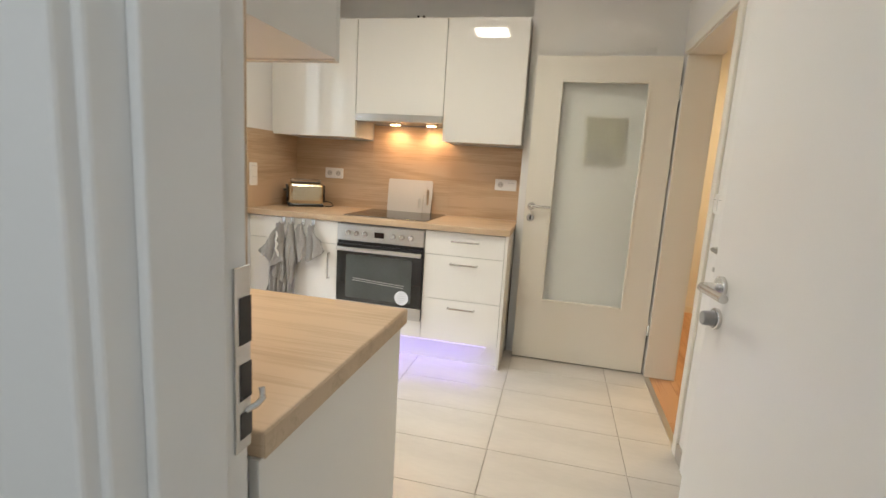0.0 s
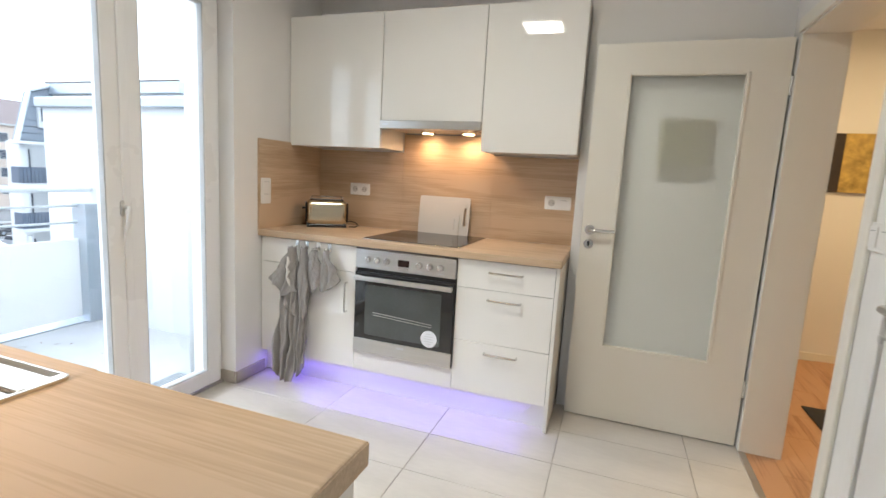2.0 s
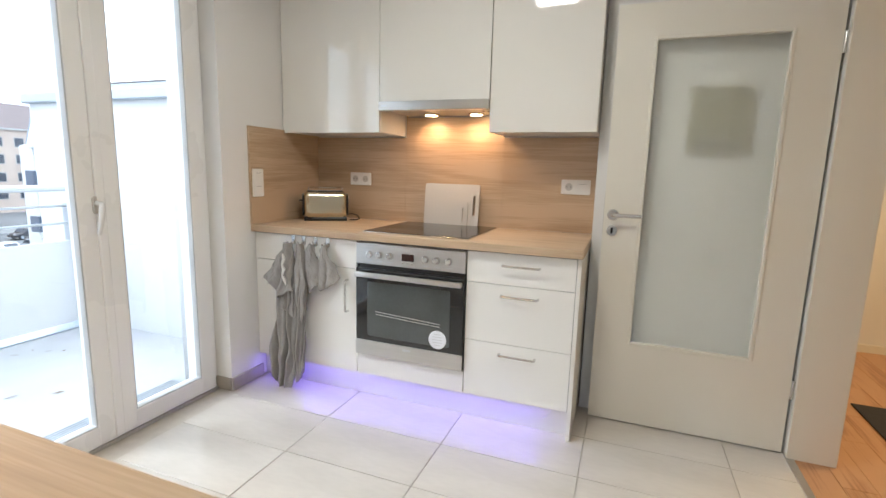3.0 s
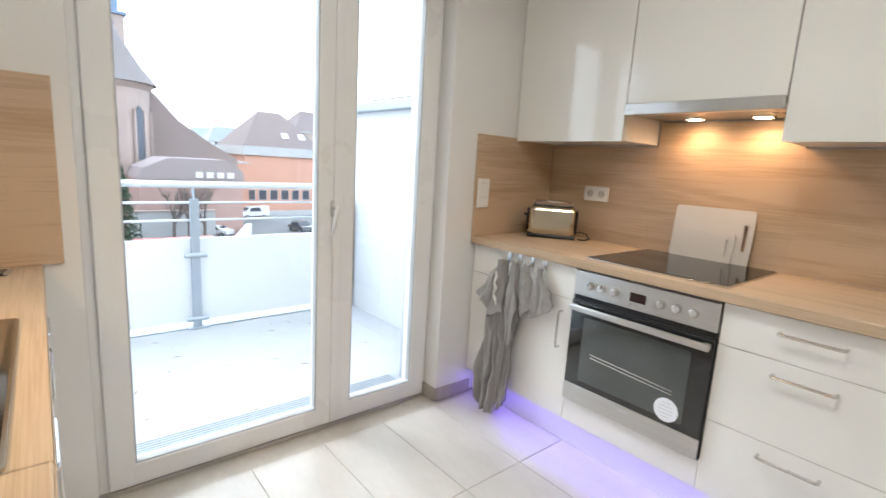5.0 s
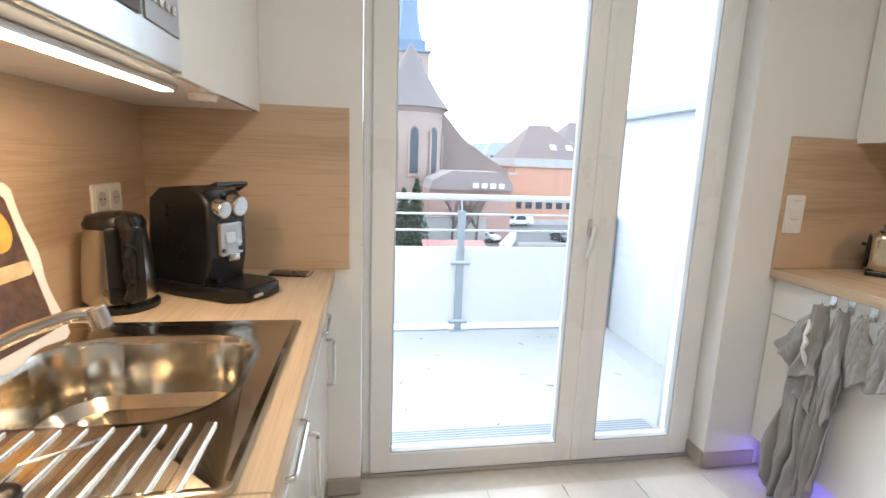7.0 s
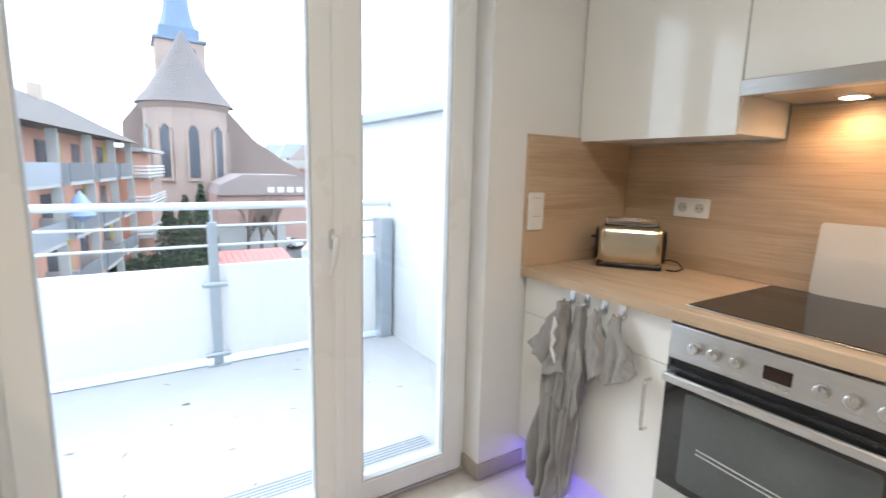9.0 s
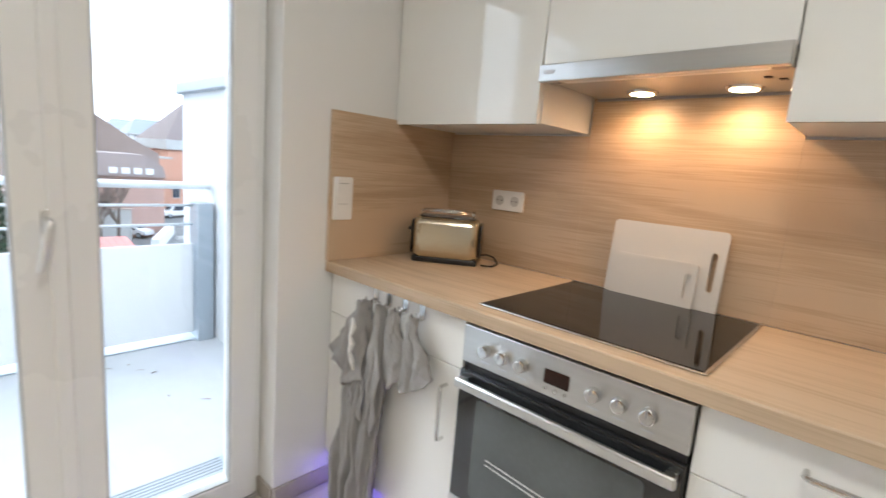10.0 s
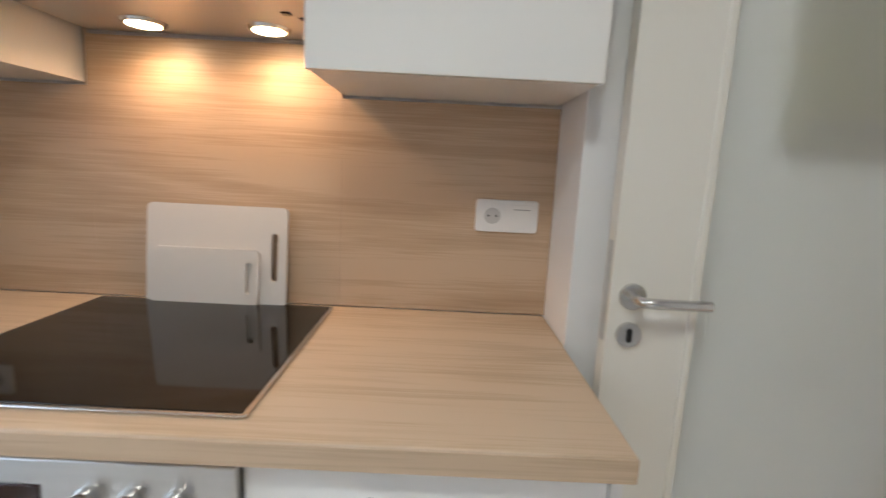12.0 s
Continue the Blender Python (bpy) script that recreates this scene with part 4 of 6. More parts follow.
cloth("front_fold", tw, M_TOWEL, [(0.82, -1.808, -1.786, 0.034), (0.62, -1.815, -1.742, 0.050), (0.44, -1.800, -1.745, 0.052)], 0.7, 0.012, 0.8, nx=24, nz=34, hem=((0, 0.04), (0.7, -0.04), (1, 0.02)), slant=-0.2)
for hx, rows, hm, ph in ((-1.722, [(0.828, -1.735, -1.708, 0.022), (0.79, -1.752, -1.698, 0.028), (0.65, -1.752, -1.655, 0.032), (0.585, -1.738, -1.648, 0.032)], ((0, -0.012), (0.2, -0.012), (0.85, 0.05), (1, 0.075)), 0.2), (-1.645, [(0.828, -1.658, -1.632, 0.020), (0.79, -1.668, -1.622, 0.024), (0.68, -1.676, -1.565, 0.026), (0.59, -1.680, -1.545, 0.024)], ((0, 0.0), (0.15, -0.008), (0.85, 0.045), (1, 0.075)), 0.7)):
    ph_ob = thing("pot_holder", (hx, FY, 0.58), "quilted grey cotton pot holder on a hook", "pot holder", "grey kitchen textiles")
    cloth("pad", ph_ob, M_TOWEL, rows, 0.8, 0.007, ph, nx=40, nz=40, thick=0.010, hem=hm, quilt=0.004)
    part("binding", tube([(hx, FY - 0.03, 0.84), (hx + 0.006, FY - 0.032, 0.828), (hx, FY - 0.034, 0.818)], 0.003, 8), M_TOWEL, ph_ob)

# ---- small things of the sink run ----
sk = thing("kitchen_sink", (-1.2, 0.74, WT1), "stainless steel inset sink with a fluted drainer", "sink")
SCX, SCY = (SX0 + SX1) / 2, (SY0 + SY1) / 2


def basin_outline(cx, cy, w, h, r, n):
    return [(cx + x, cy + y) for x, y in rounded(w, h, r, n)]


def ring_between(bm, a, za, b, zb):
    va = [bm.verts.new((x, y, za)) for x, y in a]
    vb = [bm.verts.new((x, y, zb)) for x, y in b]
    for i in range(len(va)):
        k = (i + 1) % len(va)
        bm.faces.new((va[i], va[k], vb[k], vb[i]))


BX, BY, BW, BH = -1.292, 0.712, 0.352, 0.395
N = 8
steps = [(rounded(SX1 - SX0, SY1 - SY0, 0.015, N), SCX, SCY, WT1 + 0.0005), (rounded(SX1 - SX0, SY1 - SY0, 0.015, N), SCX, SCY, WT1 + 0.006), (rounded(SX1 - SX0 - 0.012, SY1 - SY0 - 0.012, 0.012, N), SCX, SCY, WT1 + 0.0075), (rounded(SX1 - SX0 - 0.035, SY1 - SY0 - 0.035, 0.012, N), SCX, SCY, WT1 + 0.003)]
steps += [(rounded(BW + 0.03, BH + 0.03, 0.125, N), BX, BY, WT1 + 0.004), (rounded(BW + 0.006, BH + 0.006, 0.118, N), BX, BY, WT1 + 0.0025), (rounded(BW - 0.008, BH - 0.008, 0.112, N), BX, BY, WT1 - 0.012), (rounded(BW - 0.03, BH - 0.03, 0.10, N), BX, BY, WT1 - 0.120), (rounded(BW - 0.07, BH - 0.07, 0.085, N), BX, BY, WT1 - 0.142), (rounded(0.10, 0.10, 0.045, N), BX, BY, WT1 - 0.150)]
bm = bmesh.new()
loops = [[bm.verts.new((cx + x, cy + y, z)) for x, y in pts] for pts, cx, cy, z in steps]
for a, b in zip(loops, loops[1:]):
    for i in range(len(a)):
        k = (i + 1) % len(a)
        bm.faces.new((a[i], a[k], b[k], b[i]))
bm.faces.new(loops[-1])
part("bowl_and_rim", bm, M_SINK, sk, "polished steel bowl and rim")
for i in range(13):
    gy = 0.508 + 0.0335 * i
    part("drainer_rib", box(-1.100, -0.945, gy - 0.0082, gy + 0.0082, WT1 + 0.0015, WT1 + 0.0085, 0.003, 3), M_SINK, sk)
part("drain", rod((BX, BY, WT1 - 0.1505), (BX, BY, WT1 - 0.146), 0.04, sides=28, bevel=0.0015), M_CHROME, sk)

fc = thing("kitchen_tap", (-1.115, 0.545, WT1), "chrome single-lever kitchen tap", "tap")
part("base", lathe([(0.027, 0), (0.027, 0.008), (0.022, 0.012), (0.022, 0.085), (0.019, 0.095)], (-1.115, 0.520, WT1 + 0.003)), M_CHROME, fc)
part("spout", tube([(-1.115, 0.520, WT1 + 0.06), (-1.118, 0.545, WT1 + 0.078), (-1.130, 0.60, WT1 + 0.105), (-1.150, 0.655, WT1 + 0.132), (-1.166, 0.710, WT1 + 0.150), (-1.173, 0.735, WT1 + 0.150)], [0.0115, 0.0115, 0.011, 0.0105, 0.0105, 0.0105], 16), M_CHROME, fc, "slanting chrome spout")
part("aerator", rod((-1.173, 0.733, WT1 + 0.160), (-1.177, 0.741, WT1 + 0.126), 0.0140, sides=18, bevel=0.002), M_CHROME, fc)
part("tap_lever", tube([(-1.115, 0.520, WT1 + 0.095), (-1.108, 0.515, WT1 + 0.112), (-1.075, 0.50, WT1 + 0.135), (-1.045, 0.49, WT1 + 0.15)], [0.012, 0.010, 0.007, 0.006], 10), M_CHROME, fc)

pl = thing("sink_plug", (-0.930, 0.775, WT1), "black rubber drain plug lying on the drainer", "plug")
part("stopper", lathe([(0.001, 0), (0.022, 0), (0.027, 0.006), (0.026, 0.014), (0.016, 0.020), (0.001, 0.021)], (-0.932, 0.742, WT1 + 0.0125), 20), M_BLACK, pl)
part("strap", tube([(-0.93, 0.74, WT1 + 0.03), (-0.95, 0.76, WT1 + 0.05), (-0.99, 0.80, WT1 + 0.045), (-1.03, 0.80, WT1 + 0.03)], 0.0025, 8), M_CHROME, pl)

# capsule coffee machine
cm = thing("coffee_machine", (-1.83, 0.70, WT1), "black capsule coffee machine with chrome front", "coffee machine")
m = Matrix.Translation((-1.835, 0.720, WT1)) @ pose(0, 0, 0, 0, 0, -28) @ Matrix.Scale(1.08, 4)


def place(bm, mm):
    bmesh.ops.transform(bm, matrix=mm, verts=bm.verts)
    return bm


side = [(-0.16, 0.03), (0.02, 0.03), (0.035, 0.10), (0.035, 0.235), (0.012, 0.268), (-0.03, 0.280), (-0.12, 0.272), (-0.155, 0.245), (-0.165, 0.15)]
SIDE = Matrix(((0, 0, 1, 0), (1, 0, 0, 0), (0, 1, 0, 0), (0, 0, 0, 1)))
part("body", place(prism(side, 0.13, Matrix.Translation((-0.065, 0, 0)) @ SIDE, 0.008, 3), m), M_BLACK, cm)
part("base_tray", place(prism([(-0.07, -0.165), (0.07, -0.165), (0.085, -0.06), (0.085, 0.10), (0.06, 0.14), (0.0, 0.152), (-0.06, 0.14), (-0.085, 0.10), (-0.085, -0.06)], 0.034, Matrix.Translation((0, 0, 0.0005)), 0.006), m), M_BLACK, cm)
part("drip_grid", place(prism(rounded(0.12, 0.10, 0.012), 0.003, Matrix.Translation((0, 0.088, 0.0348))), m), M_BLACK, cm)
part("chrome_front", place(prism(rounded(0.075, 0.085, 0.006), 0.012, Matrix.Translation((0, 0.034, 0.145)) @ UPN, 0.003), m), mat("silver_plastic", (0.48, 0.48, 0.49), 0.25, metal=0.7, vary=0.04, scale=10, fine=100), cm, "silver front plate")
part("chrome_knob", place(rod((-0.02, 0.028, 0.232), (-0.02, 0.062, 0.228), 0.029, 0.026, sides=26, bevel=0.004), m), M_CHROME, cm, "round chrome capsule knob")
part("chrome_knob", place(rod((0.03, 0.028, 0.226), (0.03, 0.058, 0.222), 0.026, 0.022, sides=24, bevel=0.004), m), M_CHROME, cm, "round chrome knob")
part("front_badge", place(prism(rounded(0.034, 0.028, 0.008), 0.003, Matrix.Translation((0.006, 0.046, 0.150)) @ UPN, 0.001), m), M_CHROME, cm)
for bx in (-0.028, 0.030):
    part("brew_button", place(rod((bx, 0.045, 0.118), (bx, 0.050, 0.118), 0.006, sides=14), m), M_BLACK, cm)
part("spout", place(box(-0.018, 0.018, 0.034, 0.056, 0.088, 0.108, 0.005), m), M_CHROME, cm)
part("badge", place(box(0.02, 0.05, 0.150, 0.1545, 0.014, 0.022), m), M_STEEL, cm)
part("loading_lever", place(tube([(-0.055, 0.02, 0.270), (-0.05, 0.05, 0.285), (0.05, 0.05, 0.285), (0.055, 0.02, 0.270)], 0.007, 10), m), M_BLACK, cm)

# kettle
kt = thing("electric_kettle", (-1.690, 0.520, WT1), "black electric kettle with a steel body", "kettle")
kx, ky = -1.700, 0.522
part("power_base", lathe([(0.0, 0), (0.085, 0), (0.087, 0.012), (0.078, 0.020), (0.0, 0.021)], (kx, ky, WT1 + 0.0005)), M_BLACK, kt)
part("body", lathe([(0.075, 0.021), (0.080, 0.03), (0.077, 0.10), (0.070, 0.17), (0.064, 0.205)], (kx, ky, WT1)), mat("warm_kettle_steel", (0.58, 0.55, 0.50), 0.28, metal=1.0, vary=0.05, scale=6, fine=120), kt, "brushed steel body")
part("lid", lathe([(0.066, 0.203), (0.067, 0.215), (0.058, 0.232), (0.030, 0.240), (0.0, 0.241)], (kx, ky, WT1)), M_BLACK, kt)
part("pouring_spout", place(prism([(0, 0.0), (0.055, 0.030), (0.055, 0.042), (0, 0.05)], 0.05, Matrix.Translation((0, 0.025, 0)) @ Matrix(((1, 0, 0, 0), (0, 0, -1, 0), (0, 1, 0, 0), (0, 0, 0, 1))), 0.004), Matrix.Translation((kx, ky, WT1 + 0.175)) @ pose(0, 0, 0, 0, 0, 200) @ Matrix.Translation((0.045, 0, 0))), M_BLACK, kt)
ka = radians(36)
hd = Vector((math.cos(ka), math.sin(ka), 0))
hp = [Vector((kx, ky, WT1)) + hd * r + Vector((0, 0, z)) for r, z in ((0.060, 0.222), (0.090, 0.225), (0.118, 0.205), (0.122, 0.15), (0.116, 0.09), (0.095, 0.045), (0.075, 0.035))]
part("handle", tube(hp, [0.014, 0.016, 0.017, 0.015, 0.014, 0.014, 0.012], 12), M_BLACK, kt, "black plastic handle")
gm = Matrix.Translation(Vector((kx, ky, WT1 + 0.12)) + hd * 0.0745) @ hd.to_track_quat("Z", "Y").to_matrix().to_4x4()
part("back_spine", place(prism(rounded(0.078, 0.185, 0.012), 0.012, Matrix.Identity(4), 0.004), gm), M_BLACK, kt)
part("water_gauge", place(prism(rounded(0.014, 0.10, 0.006), 0.014, Matrix.Translation((0.012, 0, 0)), 0.002), gm), mat("gauge_plastic", (0.55, 0.50, 0.42), 0.2, vary=0.05, scale=10, fine=60), kt)

cd = thing("pen_case", (-2.035, 0.885, WT1), "small flat black case on the worktop", "case")
part("case", place(box(-0.030, 0.030, -0.065, 0.065, 0.0005, 0.009, 0.003), Matrix.Translation((-2.035, 0.885, WT1)) @ pose(0, 0, 0, 0, 0, -8)), M_BLACK, cd)
part("trim", place(box(-0.031, 0.031, 0.058, 0.067, 0.003, 0.010, 0.002), Matrix.Translation((-2.035, 0.885, WT1)) @ pose(0, 0, 0, 0, 0, -8)), M_STEEL, cd)

# printed breakfast board with a wavy edge, leaning on the splashback
pb = thing("serving_tray", (-1.46, 0.47, WT1), "white wavy-edged tray printed with biscuits and coffee beans", "tray", turn=0.0001)
pb.location = (-1.315, 0.525, WT1)
pb.rotation_euler = (radians(14), 0, 0)
wavy = []
for i in range(72):
    a = 2 * math.pi * i / 72
    ex, ez = math.cos(a), math.sin(a)
    f = max(abs(ex) / 0.155, abs(ez) / 0.165)
    rr = 1 / f * (1 + 0.035 * math.sin(7 * a + 0.6))
    wavy.append((ex * rr * 0.96, ez * rr * 0.96))
part("tray_rim", prism(wavy, 0.010, Matrix.Translation((0, 0.0, 0.168)) @ UPN, 0.003), M_WHITE, pb, "white wavy rim")
part("print_ground", prism(rounded(0.235, 0.270, 0.012), 0.0105, Matrix.Translation((0, 0.001, 0.170)) @ UPN), mat("dark_bean_print", (0.10, 0.055, 0.035), 0.4, vary=0.7, scale=30, fine=90), pb, "dark coffee bean print")
for (bx, bz, bw, bh, col) in ((-0.02, 0.245, 0.16, 0.085, (0.72, 0.40, 0.07)), (0.04, 0.20, 0.14, 0.05, (0.62, 0.36, 0.14)), (-0.03, 0.165, 0.17, 0.028, (0.70, 0.52, 0.30))):
    part("biscuit_print", prism(rounded(bw, bh, bh * 0.48, 6), 0.0120, Matrix.Translation((bx, 0.0014, bz)) @ UPN), mat("biscuit_print", col, 0.4, vary=0.35, scale=18, fine=80), pb)

# puck under the wall unit
pk = thing("sensor_puck", (-1.72, 0.74, VZ0), "small white round sensor under the wall unit", "sensor")
part("cap", rod((-1.72, 0.735, VZ0 - 0.0185), (-1.72, 0.735, VZ0 - 0.0005), 0.030, 0.036, sides=24, bevel=0.003), M_WHITE, pk)
part("lens", rod((-1.72, 0.735, VZ0 - 0.021), (-1.72, 0.735, VZ0 - 0.018), 0.012, sides=16), M_SLOT, pk)

# hall: picture and mat
hp_ = thing("wall_picture", (1.62, 4.93, 1.54), "dark canvas picture with a golden ornament panel", "picture")
part("canvas", box(1.37, 1.87, 4.905, 4.929, 1.33, 1.765, 0.003), mat("dark_canvas", (0.035, 0.025, 0.02), 0.7, vary=0.3, scale=10, fine=120), hp_)
part("golden_panel", box(1.44, 1.80, 4.900, 4.9045, 1.33, 1.765, 0.001), mat("golden_canvas", (0.42, 0.29, 0.07), 0.6, vary=0.6, scale=14, fine=50), hp_, "golden ornament panel")
dm = thing("door_mat", (1.4, 3.85, 0.0), "dark grey door mat on the hall parquet", "mat")
part("mat_body", box(1.08, 1.75, 3.25, 3.86, 0.001, 0.010, 0.003), mat("dark_mat_fibre", (0.03, 0.03, 0.033), 0.95, vary=0.3, scale=40, fine=300, bump=0.5), dm)

fb = thing("fuse_box", (0.19, YP, 1.32), "flat beige fuse box behind the frosted door", "fuse box")
part("housing", box(0.055, 0.295, YP - 0.035, YP - 0.0005, 1.345, 1.63, 0.004), mat("beige_fuse_box", (0.42, 0.385, 0.27), 0.5, vary=0.05, scale=6, fine=60), fb)
part("cover_door", box(0.07, 0.28, YP - 0.040, YP - 0.0355, 1.42, 1.615, 0.003), mat("olive_cover", (0.34, 0.315, 0.20), 0.4, vary=0.05, scale=6, fine=60), fb)
part("label_strip", box(0.08, 0.27, YP - 0.0385, YP - 0.0355, 1.365, 1.395, 0.001), mat("grey_label", (0.22, 0.21, 0.18), 0.5), fb)

ds = thing("door_stop", (0.205, YP, 0.875), "small grey rubber door stop on the wall", "door stop")
part("buffer", rod((0.205, YP - 0.028, 0.875), (0.205, YP - 0.004, 0.875), 0.013, 0.015, sides=18, bevel=0.003), mat("grey_rubber", (0.16, 0.16, 0.155), 0.7), ds)
part("collar", rod((0.205, YP - 0.005, 0.875), (0.205, YP - 0.0005, 0.875), 0.019, sides=18, bevel=0.001), M_CHROME, ds)

# ---- balcony ----
M_RENDER = mat("white_facade_render", (0.62, 0.63, 0.635), 0.9, vary=0.03, scale=2, fine=200, bump=0.2)
M_SLABT = mat("balcony_paving", (0.47, 0.48, 0.485), 0.8, vary=0.06, scale=5, fine=120, bump=0.2)
M_GALV = mat("galvanised_steel", (0.42, 0.47, 0.52), 0.42, metal=0.6, vary=0.06, scale=10, fine=100)
M_RAILW = mat("white_coated_rail", (0.70, 0.73, 0.75), 0.35, vary=0.03, scale=10, fine=100)
M_PANELW = mat("white_balustrade_panel", (0.80, 0.81, 0.82), 0.45, vary=0.02, scale=3, fine=60)
M_ASPH = mat("asphalt", (0.14, 0.145, 0.15), 0.9, vary=0.25, scale=0.15, fine=3)
M_PALE = mat("pale_concrete", (0.42, 0.42, 0.41), 0.85, vary=0.1, scale=0.8, fine=8)
G0 = -9.0
setting("ground", box(-900, 700, -800, 800, G0 - 0.2, G0), M_ASPH, "grey asphalt ground far below the balcony", "ground")
setting("balcony_slab", box(-4.20, XW - 0.32, -0.9, 3.42, -0.25, -0.03, 0.006), M_SLABT, "pale paved balcony floor", "balcony")
bm = box(-4.60, XW - 0.32, 3.15, 3.42, -0.03, 1.66)
setting("balcony_side_wall", bm, M_RENDER, "white rendered side wall of the balcony", "wall")
setting("wall_coping", box(-4.64, XW - 0.32, 3.11, 3.46, 1.66, 1.74, 0.01), M_GALV, "grey metal coping on the balcony wall", "coping")
setting("wall_facade", box(XW - 0.40, XW - 0.32, WY1 + 0.04, 3.15, -0.03, 2.9, bm=box(XW - 0.40, XW - 0.32, -3.0, WY0 - 0.04, -0.03, 2.9)), M_RENDER, "white rendered outer face of the building", "wall")
rl = thing("balcony_railing", (-4.08, 1.8, -0.03), "white balcony railing with grey posts and solid panels", "railing")
RX = -4.08
part("top_rail", tube([(RX, -0.9, 1.03), (RX, 3.14, 1.03)], 0.024, 16), M_RAILW, rl, "round white top rail")
for z in (0.772, 0.900):
    part("cross_rail", tube([(RX, -0.9, z), (RX, 3.14, z)], 0.009, 10), M_RAILW, rl)
for y in (0.33, 1.87, 3.03):
    if y < 3:
        p = part("post", box(RX + 0.022, RX + 0.034, y - 0.030, y + 0.030, -0.03, 0.93, 0.003, bm=box(RX + 0.036, RX + 0.048, y - 0.030, y + 0.030, -0.03, 0.93, 0.003)), M_GALV, rl, "grey twin flat steel post")
        part("rail_bracket", tube([(RX + 0.035, y, 0.92), (RX + 0.02, y, 0.97), (RX, y, 1.01)], 0.008, 8), M_GALV, p)
        for z in (0.04, 0.52):
            part("clamp", rod((RX + 0.05, y - 0.075, z), (RX + 0.05, y + 0.075, z), 0.018, sides=12, bevel=0.004), M_GALV, p)
        part("foot", box(RX + 0.0, RX + 0.09, y - 0.07, y + 0.07, -0.0295, -0.018, 0.003), M_GALV, p)
    else:
        part("end_post", box(RX - 0.05, RX + 0.10, y, y + 0.10, -0.03, 0.92, 0.004), M_GALV, rl, "wide grey end post")
for y0, y1 in ((-0.9, 0.32), (0.34, 1.86), (1.88, 3.03)):
    part("panel", box(RX - 0.004, RX + 0.012, y0, y1, 0.015, 0.642, 0.003), M_PANELW, rl, "solid white panel")
setting("gutter_channel", box(-4.20, -4.02, -0.9, 3.15, -0.029, -0.020, 0.002), M_GALV, "grey metal edge channel of the balcony", "channel")
setting("drain_grate", box(XW - 0.44, XW - 0.33, WY0, WY1, -0.029, -0.012, 0.002), M_GALV, "slotted metal drain grate at the balcony door", "grate")
# slots are thin strips on the grate, the gaps' shade given by their colour
M_SLOTG = mat("shaded_grate_slot", (0.22, 0.235, 0.25), 0.6, vary=0.1, scale=10, fine=100)
grate = bpy.data.objects["drain_grate"]
for k in range(5):
    part("grate_slot", box(XW - 0.432 + 0.020 * k, XW - 0.422 + 0.020 * k, WY0 + 0.02, WY1 - 0.02, -0.0125, -0.0110), M_SLOTG, grate)

lrng = random.Random(21)
bm = bmesh.new()
for k in range(26):
    px, py = lrng.uniform(-3.9, -2.6), lrng.uniform(0.6, 3.05)
    place_m = Matrix.Translation((px, py, -0.027)) @ pose(0, 0, 0, lrng.uniform(-8, 8), lrng.uniform(-8, 8), lrng.uniform(0, 180))
    L, W = lrng.uniform(0.012, 0.035), lrng.uniform(0.004, 0.010)
    vs = [bm.verts.new(place_m @ Vector(p)) for p in ((-L, 0, 0), (-L * 0.3, -W, 0.002), (L, 0, 0.001), (L * 0.2, W, 0.003))]
    bm.faces.new(vs)
lit = new("leaf_litter", bpy.data.meshes.new("leaf_litter"))
bm.to_mesh(lit.data)
bm.free()
lit.data.materials.append(mat("dry_leaf_brown", (0.26, 0.21, 0.17), 0.9, vary=0.3, scale=10, fine=100))
tagged(lit, "scattered dry leaf bits on the balcony floor", "leaf litter", kind="stuff")

# ---- the town ----
EYE0 = Vector((-0.6, 1.5, 1.28))


def at_az(az, d):
    return EYE0.x - d * math.cos(radians(az + 1.8)), EYE0.y + d * math.sin(radians(az + 1.8))


M_SAND = mat("pink_sandstone", (0.38, 0.30, 0.26), 0.9, vary=0.14, scale=0.5, fine=4, bump=0.1)
M_SLATE = mat("violet_grey_slate", (0.19, 0.165, 0.16), 0.8, vary=0.12, scale=0.6, fine=6)
M_SPIRE = mat("blue_grey_copper", (0.17, 0.235, 0.33), 0.6, vary=0.1, scale=0.6, fine=5)
M_ROOFB = mat("brown_roof_tiles", (0.18, 0.145, 0.14), 0.85, vary=0.15, scale=0.6, fine=8)
M_ORANGE = mat("orange_render", (0.54, 0.30, 0.215), 0.9, vary=0.06, scale=0.4, fine=4)
M_YELL = mat("ochre_render", (0.42, 0.33, 0.10), 0.9, vary=0.06, scale=0.4, fine=4)
M_BRICK = mat("buff_brick", (0.48, 0.40, 0.34), 0.9, vary=0.12, scale=0.4, fine=6)
M_DARKGL = mat("dark_window_glass", (0.05, 0.06, 0.08), 0.15, vary=0.2, scale=1, fine=6)
M_DARKB = mat("dark_balcony_cladding", (0.15, 0.155, 0.165), 0.7, vary=0.15, scale=1, fine=10)
M_ROOFG = mat("grey_mansard_slate", (0.22, 0.25, 0.29), 0.7, vary=0.12, scale=1, fine=8)
M_LEAF = mat("dark_conifer_green", (0.05, 0.09, 0.05), 0.9, vary=0.4, scale=2, fine=20)
M_BARK = mat("grey_bark", (0.13, 0.105, 0.09), 0.95, vary=0.25, scale=5, fine=30)
M_CAR = [mat("white_car_paint", (0.72, 0.73, 0.75), 0.25, vary=0.01, coat=0.5), mat("dark_car_paint", (0.035, 0.037, 0.045), 0.25, vary=0.02, coat=0.5), mat("silver_car_paint", (0.42, 0.44, 0.47), 0.3, vary=0.02, coat=0.5)]

